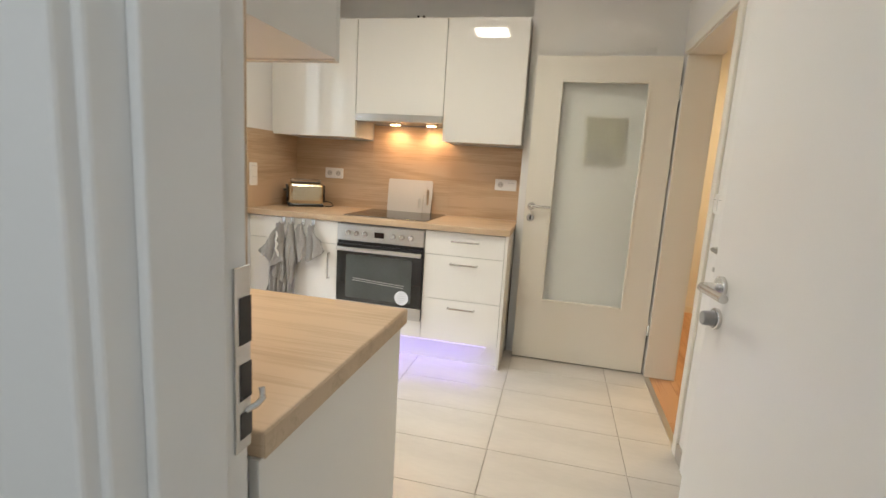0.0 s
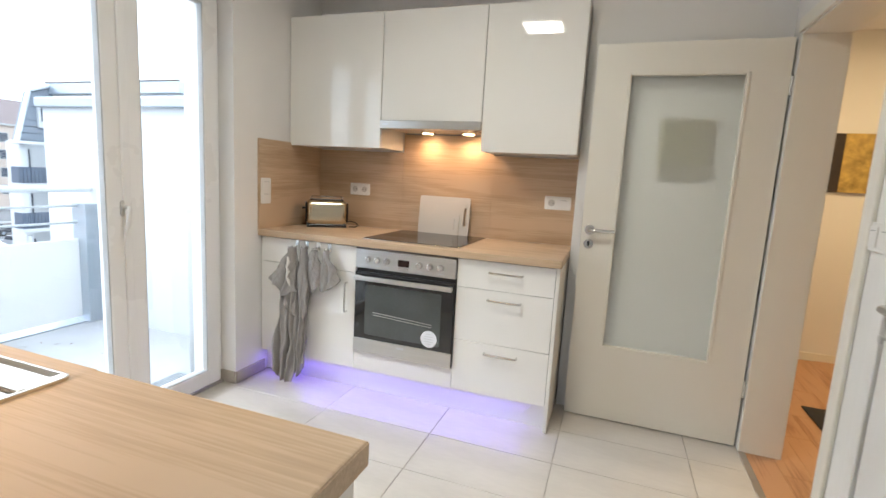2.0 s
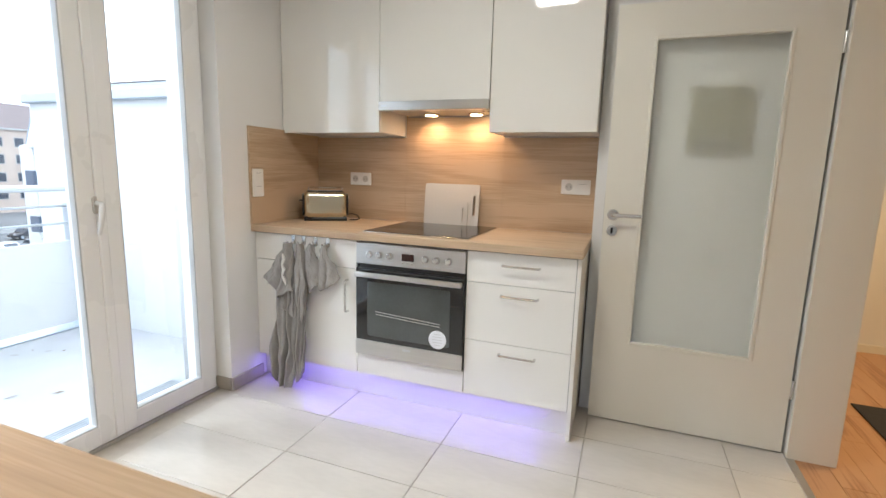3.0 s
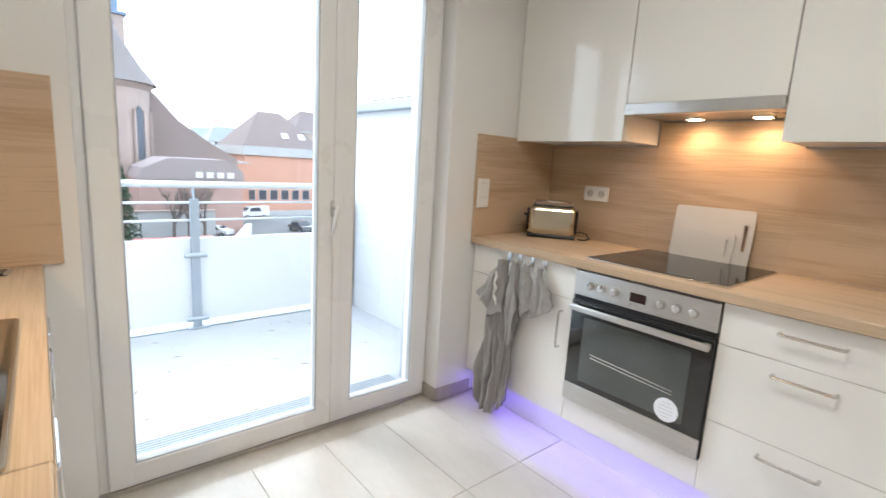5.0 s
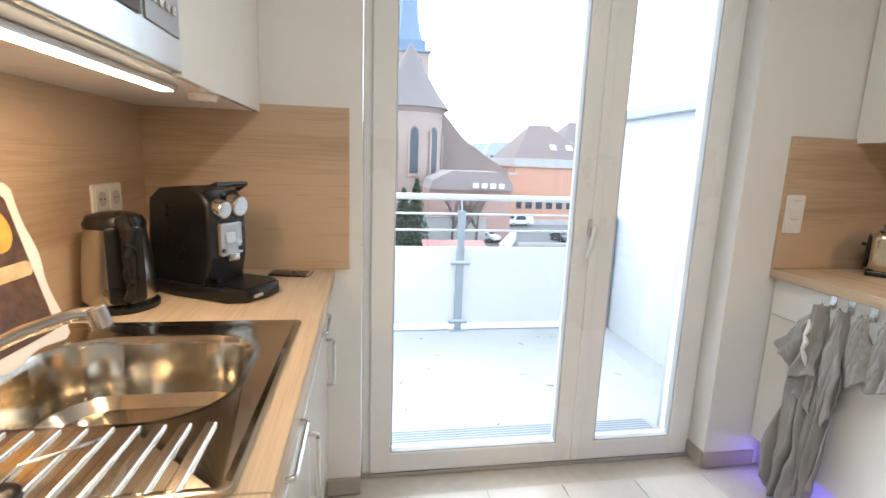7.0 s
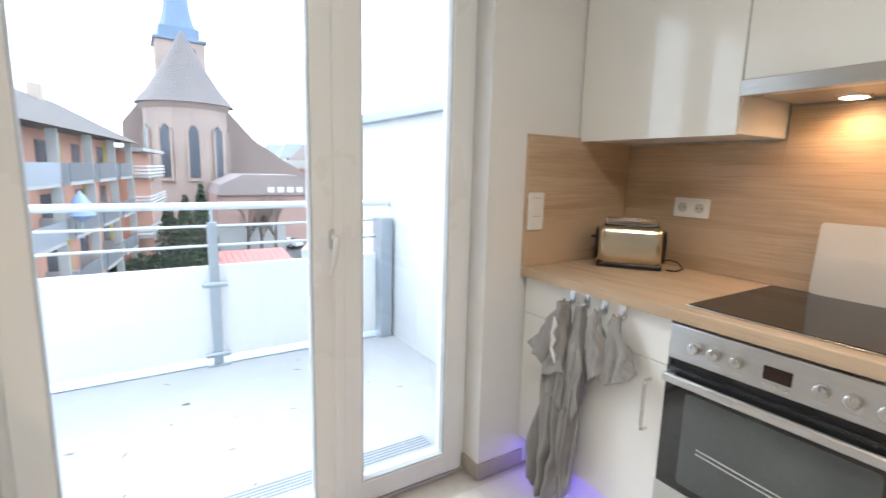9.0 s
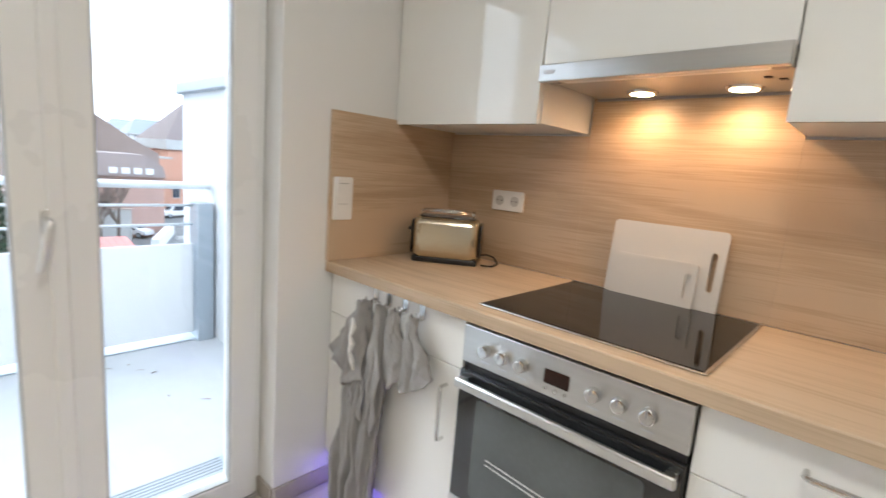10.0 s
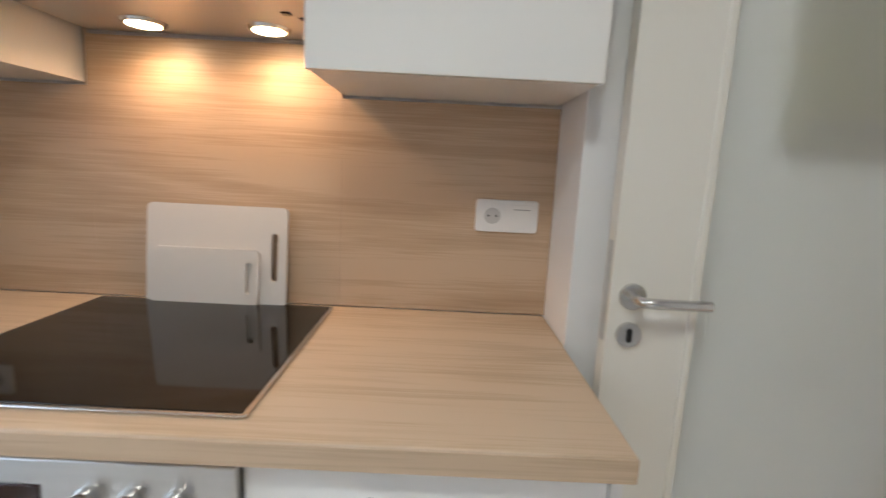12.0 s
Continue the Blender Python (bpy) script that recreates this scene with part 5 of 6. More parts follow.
cx, cy = at_az(3.0, 75)
CZ = 1.28
ch = thing("church", (cx, cy, G0), "sandstone church with a round apse and blue-grey spire", "church")
part("apse_wall", lathe([(5.3, 0), (5.3, 4.2), (5.0, 4.4), (5.0, 17.2), (5.5, 17.7), (5.5, 18.0)], (cx, cy, G0), 16), M_SAND, ch)
part("apse_roof", lathe([(6.0, 17.9), (4.35, 20.0), (2.5, 23.0), (1.0, 25.8), (0.25, 27.2), (0.02, 27.4)], (cx, cy, G0), 16), M_SLATE, ch, "conical slate roof")
for k in range(-2, 3):
    a = radians(37 * k + 3)
    wx, wy = cx + 5.0 * math.cos(a), cy + 5.0 * math.sin(a)
    wm = Matrix.Translation((wx, wy, 0)) @ Matrix.Rotation(a, 4, "Z")
    win = part("apse_window", place(prism([(-0.58, 8.6), (0.58, 8.6), (0.58, 14.1), (0.40, 14.8), (0, 15.2), (-0.40, 14.8), (-0.58, 14.1)], 0.16, Matrix.Translation((0.0, 0, G0)) @ UPE), wm), M_DARKGL, ch, "tall arched window")
    part("surround", place(box(-0.02, 0.22, -0.88, -0.61, G0 + 8.4, G0 + 14.7, 0.02, bm=box(-0.02, 0.22, 0.61, 0.88, G0 + 8.4, G0 + 14.7, 0.02, bm=box(-0.02, 0.30, -0.95, 0.95, G0 + 8.1, G0 + 8.45, 0.02))), wm), M_SAND, win)
tx, ty = cx - 13, cy + 0.6
part("tower", box(tx - 3.4, tx + 3.4, ty - 3.3, ty + 3.3, G0, 19.2, 0.05), M_SAND, ch, "square brick tower")
part("tower_cornice", box(tx - 3.7, tx + 3.7, ty - 3.6, ty + 3.6, 19.2, 19.6, 0.05), M_SPIRE, ch)
part("tower_window", box(tx + 3.3, tx + 3.5, ty + 1.0, ty + 2.0, 16.6, 18.2), M_DARKGL, ch)
part("spire", prism(rounded(5.6, 5.6, 0.6, 2), 1.7, Matrix.Translation((tx, ty, 19.6))), M_SPIRE, ch, "blue-grey spire drum")
part("spire_cap", lathe([(2.7, 21.2), (1.9, 24.0), (1.5, 28.5), (0.1, 46.0)], (tx, ty, 0), 8), M_SPIRE, ch, "tall pointed spire")
nx0 = cx - 4
nave = [(-7.4, G0), (17.2, G0), (17.2, 0.2), (13.6, 2.2), (9.2, 5.2), (6.4, 8.4), (5.2, 9.6), (-5.2, 9.6), (-7.4, 6.6)]
part("nave", place(prism(nave, 20.0, Matrix.Translation((-20.0, 0, 0)) @ UPE), Matrix.Translation((nx0, cy, 0))), mat("brown_church_roof", (0.26, 0.205, 0.185), 0.85, vary=0.14, scale=0.5, fine=5), ch, "sweeping brown side roof")
ax, ay = at_az(11, 66)
an = thing("parish_house", (ax, ay, G0), "low sandstone house with roof windows beside the church", "house")
part("wall", box(ax - 5, ax + 3, ay - 6.8, ay + 4.2, G0, -2.2), mat("red_sandstone", (0.42, 0.28, 0.24), 0.9, vary=0.14, scale=0.5, fine=4), an)
part("roof", prism([(-6.9, 0), (4.3, 0), (4.0, 1.2), (2.4, 2.4), (-4.0, 2.4), (-6.4, 1.2)], 9.0, Matrix.Translation((ax - 5.5, ay, -2.2)) @ UPE), mat("dark_parish_roof", (0.30, 0.25, 0.24), 0.85, vary=0.14, scale=0.5, fine=5), an)
for k in range(4):
    wy = ay - 1.2 + 1.15 * k
    part("roof_window", box(ax + 3.45, ax + 3.62, wy, wy + 0.75, -1.9, -1.25), M_CAR[0], an, "pale roof window")


def house(name, label, x0, x1, y0, y1, ze, zr, wall, roof, hip=3.0, floors=(), cols=0, eave=0.35, wz=1.3, ww=1.0):
    """A hipped house with windows on its front towards the balcony."""
    h = thing(name, ((x0 + x1) / 2, (y0 + y1) / 2, G0), label, "building")
    part("wall", box(x0, x1, y0, y1, G0, ze), wall, h)
    part("eaves", box(x0 - 0.4, x1 + 0.4, y0 - 0.4, y1 + 0.4, ze, ze + eave, 0.05), M_PALE, h)
    bm = bmesh.new()
    lo = [bm.verts.new(p) for p in ((x0 - 0.4, y0 - 0.4, ze + eave), (x1 + 0.4, y0 - 0.4, ze + eave), (x1 + 0.4, y1 + 0.4, ze + eave), (x0 - 0.4, y1 + 0.4, ze + eave))]
    xm = (x0 + x1) / 2
    r0, r1 = bm.verts.new((xm, y0 + hip, zr)), bm.verts.new((xm, y1 - hip, zr))
    for f in ((lo[0], lo[1], r0), (lo[1], lo[2], r1, r0), (lo[2], lo[3], r1), (lo[3], lo[0], r0, r1), (lo[3], lo[2], lo[1], lo[0])):
        bm.faces.new(f)
    rf = part("roof", bm, roof, h, shade=False)
    for z in floors:
        for c in range(cols):
            wy = y0 + (y1 - y0) * (c + 0.5) / cols
            wn = part("window", box(x1 - 0.05, x1 + 0.06, wy - ww / 2, wy + ww / 2, z, z + wz, 0.02), M_PALE, h)
            part("pane", box(x1 + 0.05, x1 + 0.075, wy - ww / 2 + 0.12, wy + ww / 2 - 0.12, z + 0.12, z + wz - 0.12), M_DARKGL, wn)
    return h, rf


ox, oy = at_az(23, 96)
hs, rf = house("orange_building", "orange rendered hall building with a hipped roof", ox - 16, ox, oy - 13, oy + 1.3, 0.9, 9.2, M_ORANGE, M_ROOFB, 5, (-7.0,), 7, eave=1.6, wz=1.9, ww=1.5)
for k in (0.0, 1.6):
    part("roof_window", place(box(-0.1, 0.1, -0.6, 0.6, -0.7, 0.7), Matrix.Translation((ox - 2.2, oy - 5.0 + 2 * k, 4.7)) @ pose(0, 0, 0, 0, -48, 0)), M_CAR[0], rf)
sx_, sy_ = at_az(14.8, 90)
hs2 = thing("orange_stair_tower", (sx_, sy_, G0), "orange rendered stair tower at the hall's corner", "building")
part("wall", box(sx_ - 4, sx_, sy_ - 1.9, sy_ + 1.9, G0, -0.6), M_ORANGE, hs2)
part("coping", box(sx_ - 4.1, sx_ + 0.1, sy_ - 2.0, sy_ + 2.0, -0.6, -0.3, 0.02), M_PALE, hs2)
bx, by = at_az(26, 125)
house("town_house", "long buff brick building with a brown roof", bx - 14, bx, by - 12, by + 26, 6.6, 12.2, M_BRICK, M_ROOFB, 4, (-6.5, -3.2, 0.2, 3.4), 11, wz=1.9, ww=1.7)
for az, d, w_, ze, zr, wl in ((15.5, 170, 20, 4.0, 9.0, M_RENDER), (12.5, 210, 16, 6.0, 10.0, M_RENDER), (20, 200, 26, 9, 15, M_BRICK), (33, 160, 30, 5, 11, M_RENDER)):
    bx, by = at_az(az, d)
    house("distant_house", "pale distant town house with a dark roof", bx - 12, bx, by - w_ / 2, by + w_ / 2, ze, zr, wl, M_ROOFG, 3, (0.5, 3.0), 5)

# white house with a mansard roof and balconies; its long side wall runs towards the balcony
MX, MY = -34.0, 18.1
mh = thing("mansard_house", (MX + 4, MY + 4, G0), "white house with a grey slate mansard roof and balconies", "house")
part("wall", box(MX - 0.2, -23.4, 20.20, 25, G0, 5.1), M_RENDER, mh)
part("end_wall", box(MX - 3.0, MX - 1.6, MY + 1.0, 25, G0, 2.1), M_RENDER, mh)
part("coping", box(MX - 0.3, -23.2, 19.95, 25, 5.1, 5.75, 0.03), M_GALV, mh, "pale metal parapet coping")
part("coping_edge", box(MX - 0.3, -23.2, 19.92, 20.03, 5.75, 5.83, 0.01), M_SLATE, mh)
rf = part("mansard_roof", prism([(18.1, 2.1), (18.87, 5.1), (20.9, 5.9), (25, 5.9), (25, 2.1)], 0.5, Matrix.Translation((MX - 0.5, 0, 0)) @ UPE), M_ROOFG, mh, "grey slate mansard roof")
part("verge", tube([(MX + 0.05, 18.05, 2.1), (MX + 0.05, 18.85, 5.15), (MX + 0.05, 20.9, 5.95), (MX + 0.05, 25, 5.95)], 0.14, 8), M_RAILW, rf)
M_SLATB = mat("slate_grey_slats", (0.10, 0.125, 0.17), 0.7, vary=0.2, scale=1, fine=10)
for k in range(7):
    z0 = 2.2 + 0.4 * k
    part("slate_course", box(MX, MX + 0.06 + 0.012 * (k % 2), 18.25 + 0.1 * k, 20.19, z0, z0 + 0.36, 0.01, 1), M_ROOFG, rf)
dw = part("dormer", box(MX + 0.05, MX + 0.30, 19.18, 19.70, 2.95, 4.35, 0.03), M_RENDER, rf, "white dormer window")
part("pane", box(MX + 0.28, MX + 0.33, 19.28, 19.62, 3.35, 4.15), M_DARKGL, dw)
part("eaves_board", box(MX - 0.6, MX + 0.3, 17.95, 20.19, 1.9, 2.1, 0.03), M_RENDER, mh)
for z, low in ((-0.45, 0.0), (-3.25, 0.25), (-6.2, 0.4)):
    bl = part("balcony", box(MX - 0.8, MX, MY, 20.19, z - 0.22, z, 0.02), M_RENDER, mh, "balcony slab")
    for k in range(8):
        y0 = MY + 0.205 * k
        part("slat", box(MX - 0.06, MX, y0, y0 + 0.17, z + 0.02, z + 1.0, 0.01, 1), M_SLATB, bl)
    part("side_balustrade", box(MX - 0.8, MX - 0.08, MY, MY + 0.06, z + 0.02, z + 1.0), M_SLATB, bl, "dark slatted balustrade")
    part("balcony_column", rod((MX - 0.5, MY + 0.55, z), (MX - 0.5, MY + 0.55, z + 2.5), 0.22), M_RENDER, bl)
    part("balcony_door", box(MX - 1.60, MX - 1.55, MY + 1.1, MY + 1.5, z + 0.1, z + 2.1), M_DARKGL, bl)

mh.location.y += 1.2

# apartment block with balconies
ab_m = Matrix.Translation((-29.0, -2.45, 0)) @ pose(0, 0, 0, 0, 0, -9.5)
ab = thing("apartment_block", (-38, -5, G0), "apartment block with orange walls and dark balconies", "building")


def ab_box(name, x0, x1, y0, y1, z0, z1, material, parent, label=""):
    return part(name, place(box(x0, x1, y0, y1, z0, z1, 0.01, 1), ab_m), material, parent, label)


ab_box("wall", -23, 2, -11, -1.3, G0, 3.0, M_ORANGE, ab)
part("roof", place(prism([(0.5, 0), (-5.5, 3.2), (-11.5, 0)], 26.0, Matrix.Translation((-23.5, 0, 2.95)) @ UPE), ab_m), mat("grey_block_roof", (0.12, 0.105, 0.10), 0.85, vary=0.15, scale=0.6, fine=8), ab)
for k, xx in enumerate((0.4, -7.5, -15.5)):
    ab_box("chimney", xx - 2.5, xx - 1.7, -5.2, -4.4, 5.0, 6.8, M_BRICK, ab)
for lv, z in enumerate((0.2, -2.75, -5.7, -8.6)):
    for k in range(4):
        x1 = 1.6 - 6.1 * k
        bl = ab_box("balcony", x1 - 4.4, x1, -1.3, 0.25, z - 0.22, z, M_PALE, ab, "concrete balcony")
        ab_box("balustrade", x1 - 4.4, x1, 0.17, 0.28, z, z + 1.0, M_DARKB if k != 0 else M_GALV, bl, "solid balustrade")
        ab_box("side_balustrade", x1 - 0.06, x1 + 0.04, -1.3, 0.2, z, z + 1.0, M_GALV, bl)
        ab_box("partition", x1 - 4.5, x1 - 4.38, -0.2, 0.3, z, z + 2.7, M_PALE, bl)
        ab_box("back_wall", x1 - 4.3, x1 - 2.2, -1.32, -1.22, z, z + 2.6, M_ORANGE if (k + lv) % 2 == 0 else M_YELL, bl, "coloured back wall")
        ab_box("balcony_door", x1 - 2.0, x1 - 0.4, -1.31, -1.24, z + 0.05, z + 2.2, M_DARKGL, bl)
ab2 = thing("orange_balcony_house", (-52, 0, G0), "orange house with white striped balconies", "building")
ab_box("wall", -36, -23.2, -10, -0.6, G0, 2.3, M_ORANGE, ab2)
ab_box("roof_slab", -36.3, -23.0, -10.2, 0.9, 2.3, 2.6, M_PALE, ab2)
for z in (0.1, -2.7, -5.5):
    bl = ab_box("balcony", -35.5, -24.4, -0.6, 0.9, z - 0.2, z, M_PALE, ab2, "white balcony")
    for q in range(3):
        ab_box("rail_board", -35.5, -24.4, 0.84, 0.92, z + 0.15 + 0.32 * q, z + 0.32 + 0.32 * q, M_RAILW, bl)
        ab_box("side_board", -24.46, -24.36, -0.6, 0.9, z + 0.15 + 0.32 * q, z + 0.32 + 0.32 * q, M_RAILW, bl)
um = thing("parasol", (-33.0, -1.0, -2.75), "closed pale blue parasol on a balcony", "parasol")
part("canopy", lathe([(0.05, 0.9), (0.65, 1.25), (0.45, 1.9), (0.05, 2.5)], (-32.0, -1.05, -2.75), 12), mat("blue_parasol_cloth", (0.32, 0.40, 0.62), 0.9, vary=0.1, scale=2, fine=20), um)
part("pole", rod((-32.0, -1.05, -2.75), (-32.0, -1.05, -0.2), 0.04), M_GALV, um)

# hedge, conifers, bare tree, shed roof
rng = random.Random(7)


def leaf_mass(name, label, blobs, per, size, category, kind=""):
    """A crown of many small leaf flakes scattered over loose clumps."""
    verts, faces = [], []
    for (px, py, pz, rx, ry, rz) in blobs:
        for _ in range(per):
            a, b_ = rng.uniform(0, 2 * math.pi), math.acos(rng.uniform(-1, 1))
            q = rng.uniform(0.55, 1.05)
            p = Vector((px + rx * q * math.sin(b_) * math.cos(a), py + ry * q * math.sin(b_) * math.sin(a), pz + rz * q * math.cos(b_)))
            u = Vector((rng.uniform(-1, 1), rng.uniform(-1, 1), rng.uniform(-1, 1))).normalized() * size * rng.uniform(0.6, 1.3)
            w2 = u.orthogonal().normalized() * size * 0.5
            n = len(verts)
            verts += [p - u, p + w2, p + u, p - w2]
            faces.append((n, n + 1, n + 2, n + 3))
    me = bpy.data.meshes.new(name)
    me.from_pydata([tuple(v) for v in verts], [], faces)
    me.materials.append(M_LEAF)
    return me


hx_, hy_ = at_az(0.6, 47)
blobs = [(hx_ + rng.uniform(-1, 1), hy_ - 4.5 + i * 0.9, G0 + 1.3 + rng.uniform(-0.2, 0.35), 1.2, 0.9, 1.3) for i in range(13)]
hg = new("hedge", leaf_mass("hedge", "", blobs, 260, 0.22, "hedge"))
tagged(hg, "dense dark green hedge beside the car park", "hedge", kind="stuff")
for az, d, ht in ((2.4, 52, 6.6), (3.9, 54, 7.6), (0.8, 56, 5.6)):
    px, py = at_az(az, d)
    tr = thing("conifer", (px, py, G0), "slender dark green conifer tree", "tree", "conifers by the church")
    part("trunk", rod((px, py, G0), (px, py, G0 + ht * 0.9), 0.16, 0.04, 8), M_BARK, tr)
    bl = [(px, py, G0 + 0.6 + ht * 0.93 * i / 9, 1.9 * (1 - i / 10) + 0.1, 1.9 * (1 - i / 10) + 0.1, ht / 11) for i in range(10)]
    cr = new("crown", leaf_mass("crown", "", bl, 130, 0.2, "tree"))
    cr.data.transform(Matrix.Translation((-px, -py, -G0)))
    cr.parent = tr


def bare_tree(px, py, ht, seed):
    g = random.Random(seed)
    tr = thing("bare_tree", (px, py, G0), "leafless winter tree with fine grey twigs", "tree", "bare trees")
    trunk = part("trunk", tube([(px, py, G0), (px + 0.1, py, G0 + ht * 0.2), (px, py + 0.1, G0 + ht * 0.42)], [0.22, 0.17, 0.12], 8), M_BARK, tr)
    bm = bmesh.new()

    def grow(p, d, ln, r, lv):
        q = p + d * ln
        tube([p, (p + q) / 2 + Vector((g.uniform(-0.1, 0.1), g.uniform(-0.1, 0.1), 0)), q], [r, r * 0.8, r * 0.6], 5, bm=bm)
        if lv:
            for _ in range(3):
                grow(p + d * ln * g.uniform(0.5, 1.0), (d + Vector((g.uniform(-0.8, 0.8), g.uniform(-0.8, 0.8), g.uniform(-0.1, 0.7)))).normalized(), ln * g.uniform(0.6, 0.8), r * 0.6, lv - 1)
    for _ in range(5):
        grow(Vector((px, py, G0 + ht * g.uniform(0.2, 0.42))), Vector((g.uniform(-0.7, 0.7), g.uniform(-0.7, 0.7), 0.9)).normalized(), ht * 0.24, 0.09, 3)
    part("limbs", bm, M_BARK, tr)


for az, d, ht, sd in ((9.8, 56, 8.6, 3), (8.4, 58, 7.6, 5), (11.3, 57, 7.8, 9)):
    bare_tree(*at_az(az, d), ht, sd)
px, py = at_az(9.3, 43)
sh = thing("garden_shed", (px, py, G0), "low shed with a red corrugated roof", "shed")
part("wall", box(px - 3.5, px + 2.5, py - 3, py + 3, G0, G0 + 1.7), M_PALE, sh)
M_RED = mat("faded_red_roof", (0.50, 0.20, 0.18), 0.8, vary=0.15, scale=1, fine=8)
for k in range(12):
    part("roof_sheet", place(box(-3.7, 3.6, -0.24, 0.24, -0.05, 0.05, 0.02, 1), Matrix.Translation((px - 0.5, py - 2.9 + 0.52 * k, G0 + 2.1)) @ pose(0, 0, 0, 5, 8, 0)), M_RED, sh)
px, py = at_az(8.2, 60)
gw = thing("garden_wall", (px, py, G0), "pale garden wall by the church", "wall")
part("wall", box(px - 0.2, px + 0.2, py - 4, py + 4.5, G0, G0 + 3.4), M_PALE, gw)
part("coping", box(px - 0.3, px + 0.3, py - 4.1, py + 4.6, G0 + 3.4, G0 + 3.55, 0.02), M_SAND, gw)
px, py = at_az(22, 70)
setting("parking_kerb", box(px - 16, px - 15.6, py - 14, py + 26, G0, G0 + 0.9, bm=box(px + 5.2, px + 5.6, py - 9, py + 26, G0, G0 + 0.35)), M_PALE, "pale kerbs round the car park", "kerb")
setting("ramp_wall", place(box(-0.35, 0.35, -6.0, 6.0, G0, G0 + 1.3), Matrix.Translation((*at_az(15.2, 60), 0)) @ pose(0, 0, 0, 0, 0, 66)), M_RENDER, "white ramp wall beside the car park", "wall")

# parked cars
car_side = [(-2.1, 0.35), (-2.05, 0.75), (-1.3, 0.88), (-0.75, 1.38), (0.75, 1.44), (1.45, 0.98), (2.05, 0.86), (2.15, 0.4)]
van_side = [(-2.3, 0.4), (-2.3, 0.95), (-1.5, 1.1), (-0.95, 1.85), (2.2, 1.95), (2.3, 0.9), (2.3, 0.4)]


def car(px, py, turn, paint, van=False, label=""):
    c = thing("parked_van" if van else "parked_car", (px, py, G0), label, "van" if van else "car", "cars in the car park", turn=turn)
    sd = van_side if van else car_side
    part("body", prism(sd, 1.7, Matrix.Translation((0, 0.85, 0)) @ Matrix(((1, 0, 0, 0), (0, 0, -1, 0), (0, 1, 0, 0), (0, 0, 0, 1))), 0.12, 2), paint, c)
    top, bot = (1.78, 1.15) if van else (1.33, 0.92)
    for sy in (-0.87, 0.83):
        part("side_window", prism([(-1.05, bot), (-0.68, top), (0.6, top), (1.0, bot)], 0.04, Matrix.Translation((0, sy + 0.04, 0)) @ Matrix(((1, 0, 0, 0), (0, 0, -1, 0), (0, 1, 0, 0), (0, 0, 0, 1)))), M_DARKGL, c)
    f = sd[2], sd[3]
    part("windscreen", place(box(-0.03, 0.03, -0.68, 0.68, -0.28, 0.28), Matrix.Translation(((f[0][0] + f[1][0]) / 2 - 0.03, 0, (f[0][1] + f[1][1]) / 2 + 0.02)) @ pose(0, 0, 0, 0, 48, 0)), M_DARKGL, c)
    part("rear_window", place(box(-0.03, 0.03, -0.62, 0.62, -0.2, 0.2), Matrix.Translation((1.14 if not van else 2.28, 0, 1.22 if not van else 1.5)) @ pose(0, 0, 0, 0, -52 if not van else -4, 0)), M_DARKGL, c)
    for wx in (-1.35, 1.35):
        for sy in (-0.86, 0.66):
            wh = part("wheel", rod((wx, sy, 0.32), (wx, sy + 0.2, 0.32), 0.32, sides=18, bevel=0.03), M_BLACK, c)
            part("rim", rod((wx, sy - 0.01, 0.32), (wx, sy + 0.21, 0.32), 0.19, sides=14), M_GALV, wh)
    for sy in (-0.6, 0.6):
        part("headlight", box(-2.16 if not van else -2.36, -2.0 if not van else -2.2, sy - 0.17, sy + 0.17, 0.62, 0.76, 0.02), M_CAR[2], c)


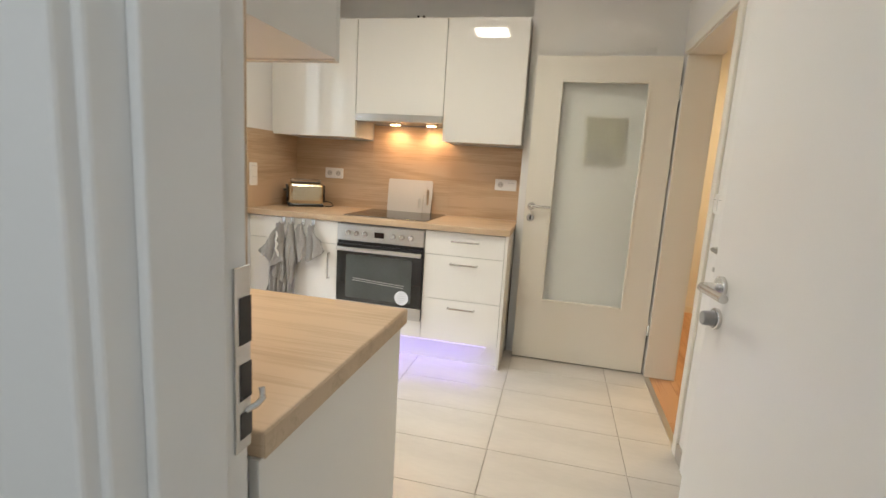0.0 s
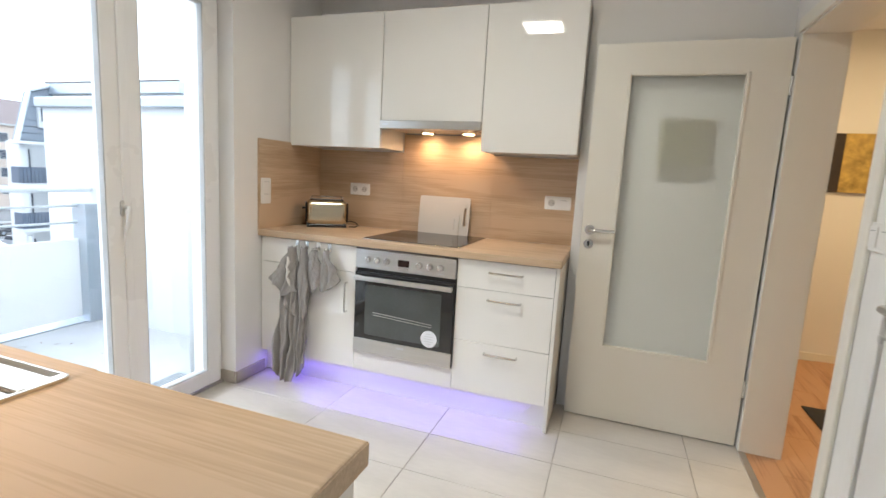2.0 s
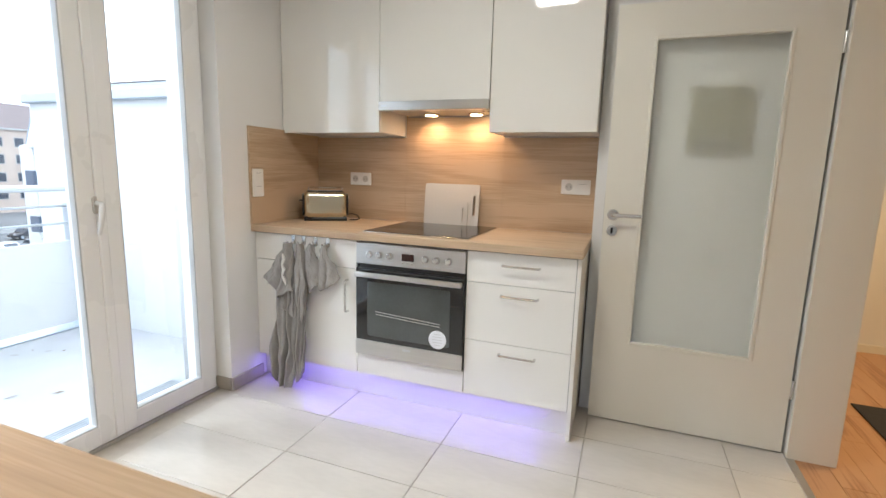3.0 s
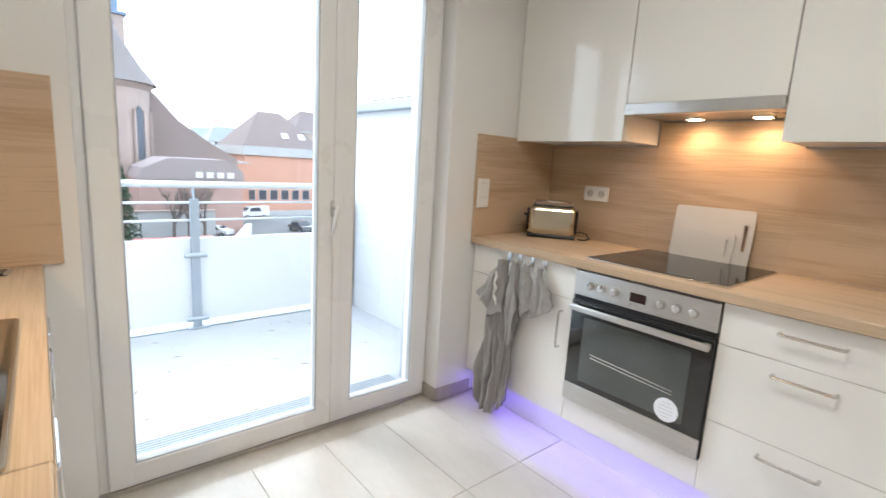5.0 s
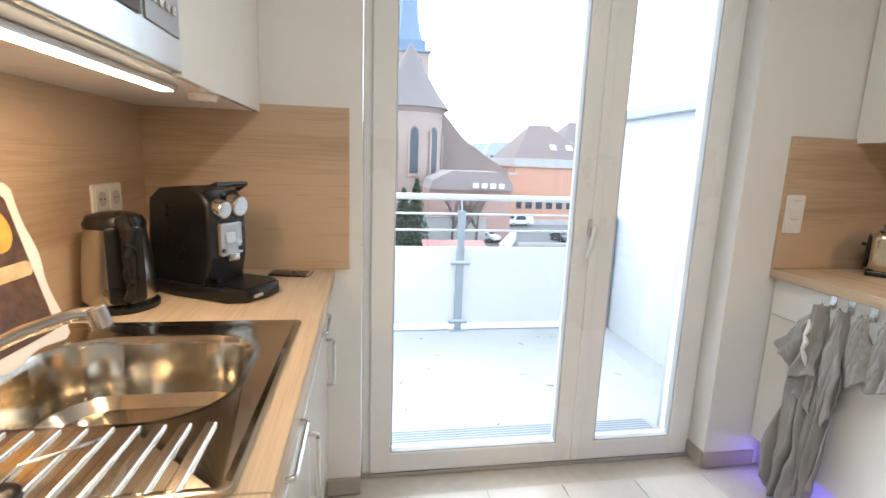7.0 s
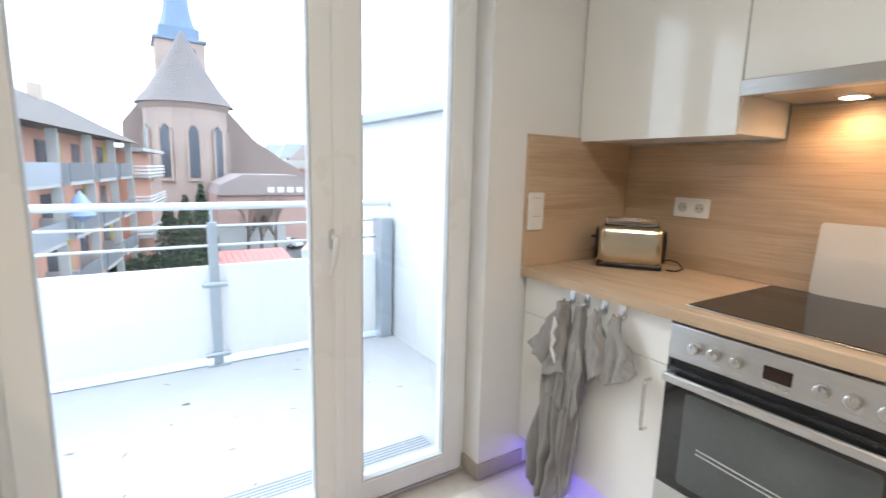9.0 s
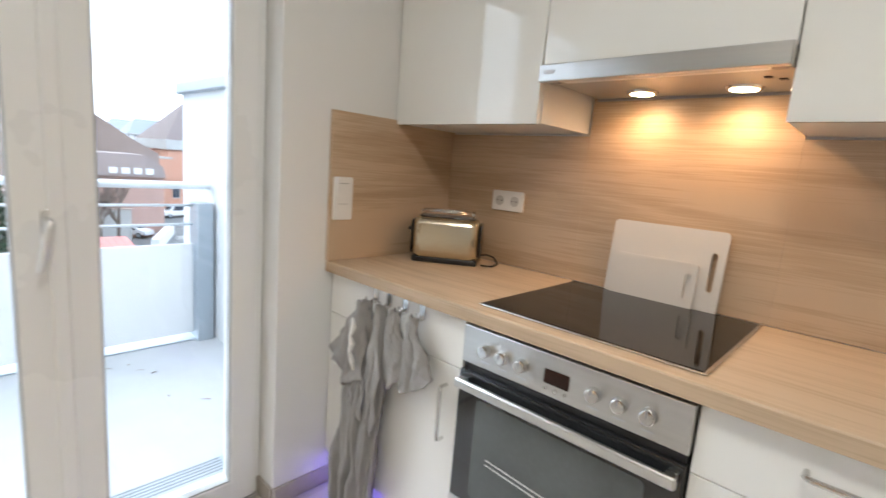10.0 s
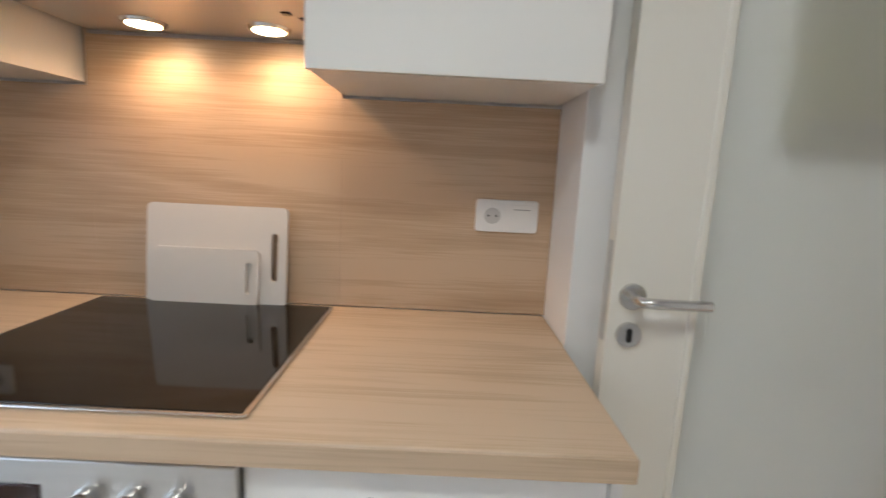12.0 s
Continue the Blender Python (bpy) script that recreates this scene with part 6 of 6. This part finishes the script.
for az, d, tn, pt, vn, lb in ((16.4, 82, 95, 0, True, "white delivery van in the car park"), (21.4, 68, 5, 1, False, "dark small car in the car park"), (24.0, 68, 5, 0, False, "white small car in the car park"), (26.4, 70, 5, 2, False, "silver car in the car park"), (29.0, 72, 8, 0, False, "white car in the car park"), (27.4, 60, 100, 2, False, "silver car on the street"), (25.9, 82, 95, 1, False, "dark car on the street"), (28.6, 86, 95, 0, False, "white car on the street"), (12.4, 64, 40, 0, False, "white car by the church")):
    px, py = at_az(az, d)
    car(px, py, tn, M_CAR[pt], vn, lb)

# ---- tiles and parquet ----
TX, TY = 0.606, 0.321
tile = box(-TX / 2 + 0.0015, TX / 2 - 0.0015, -TY / 2 + 0.0015, TY / 2 - 0.0015, -0.006, 0.0, 0.0008, 1)
bmesh.ops.translate(tile, verts=tile.verts, vec=(0, 0, 0))
tile_me = bpy.data.meshes.new("tile")
tile.to_mesh(tile_me)
tile.free()
tile_me.materials.append(M_TILE)
edge_bm = box(-(XE - 0.330) / 2 + 0.0015, (XE - 0.330) / 2 - 0.0015, -TY / 2 + 0.0015, TY / 2 - 0.0015, -0.006, 0.0, 0.0008, 1)
edge_me = bpy.data.meshes.new("tile_cut")
edge_bm.to_mesh(edge_me)
edge_bm.free()
edge_me.materials.append(M_TILE)
floor_ob = bpy.data.objects["floor_screed"]
for i in range(-3, 2):
    for j in range(-9, 5):
        cx, cy = 0.027 + TX * i, 2.582 + TY * (j - 0.5)
        if not (YS - 0.5 < cy < YN + 0.2):
            continue
        tob = new("tile", tile_me if i < 1 else edge_me)
        if i == 1:
            cx = (0.330 + XE) / 2
        tob.location = (cx, cy, 0)
        tob.parent = floor_ob
# parquet of the hall: planks along the hall
PW, PL = 0.125, 1.2
plank_bm = box(-PW / 2 + 0.0007, PW / 2 - 0.0007, -PL / 2 + 0.0007, PL / 2 - 0.0007, -0.012, 0.0, 0.0008, 1)
plank_me = bpy.data.meshes.new("plank")
plank_bm.to_mesh(plank_me)
plank_bm.free()
plank_me.materials.append(M_PARQ)
hall_ob = bpy.data.objects["floor_hall"]
for i in range(15):
    for j in range(5):
        pob = new("plank", plank_me)
        pob.location = (XE + 0.03 + PW * (i + 0.5), 1.3 + PL * (j + 0.37 * (i % 3)) - 0.6, 0)
        if pob.location.y > 5.2 or pob.location.y < 0.7:
            bpy.data.objects.remove(pob)
            continue
        pob.parent = hall_ob
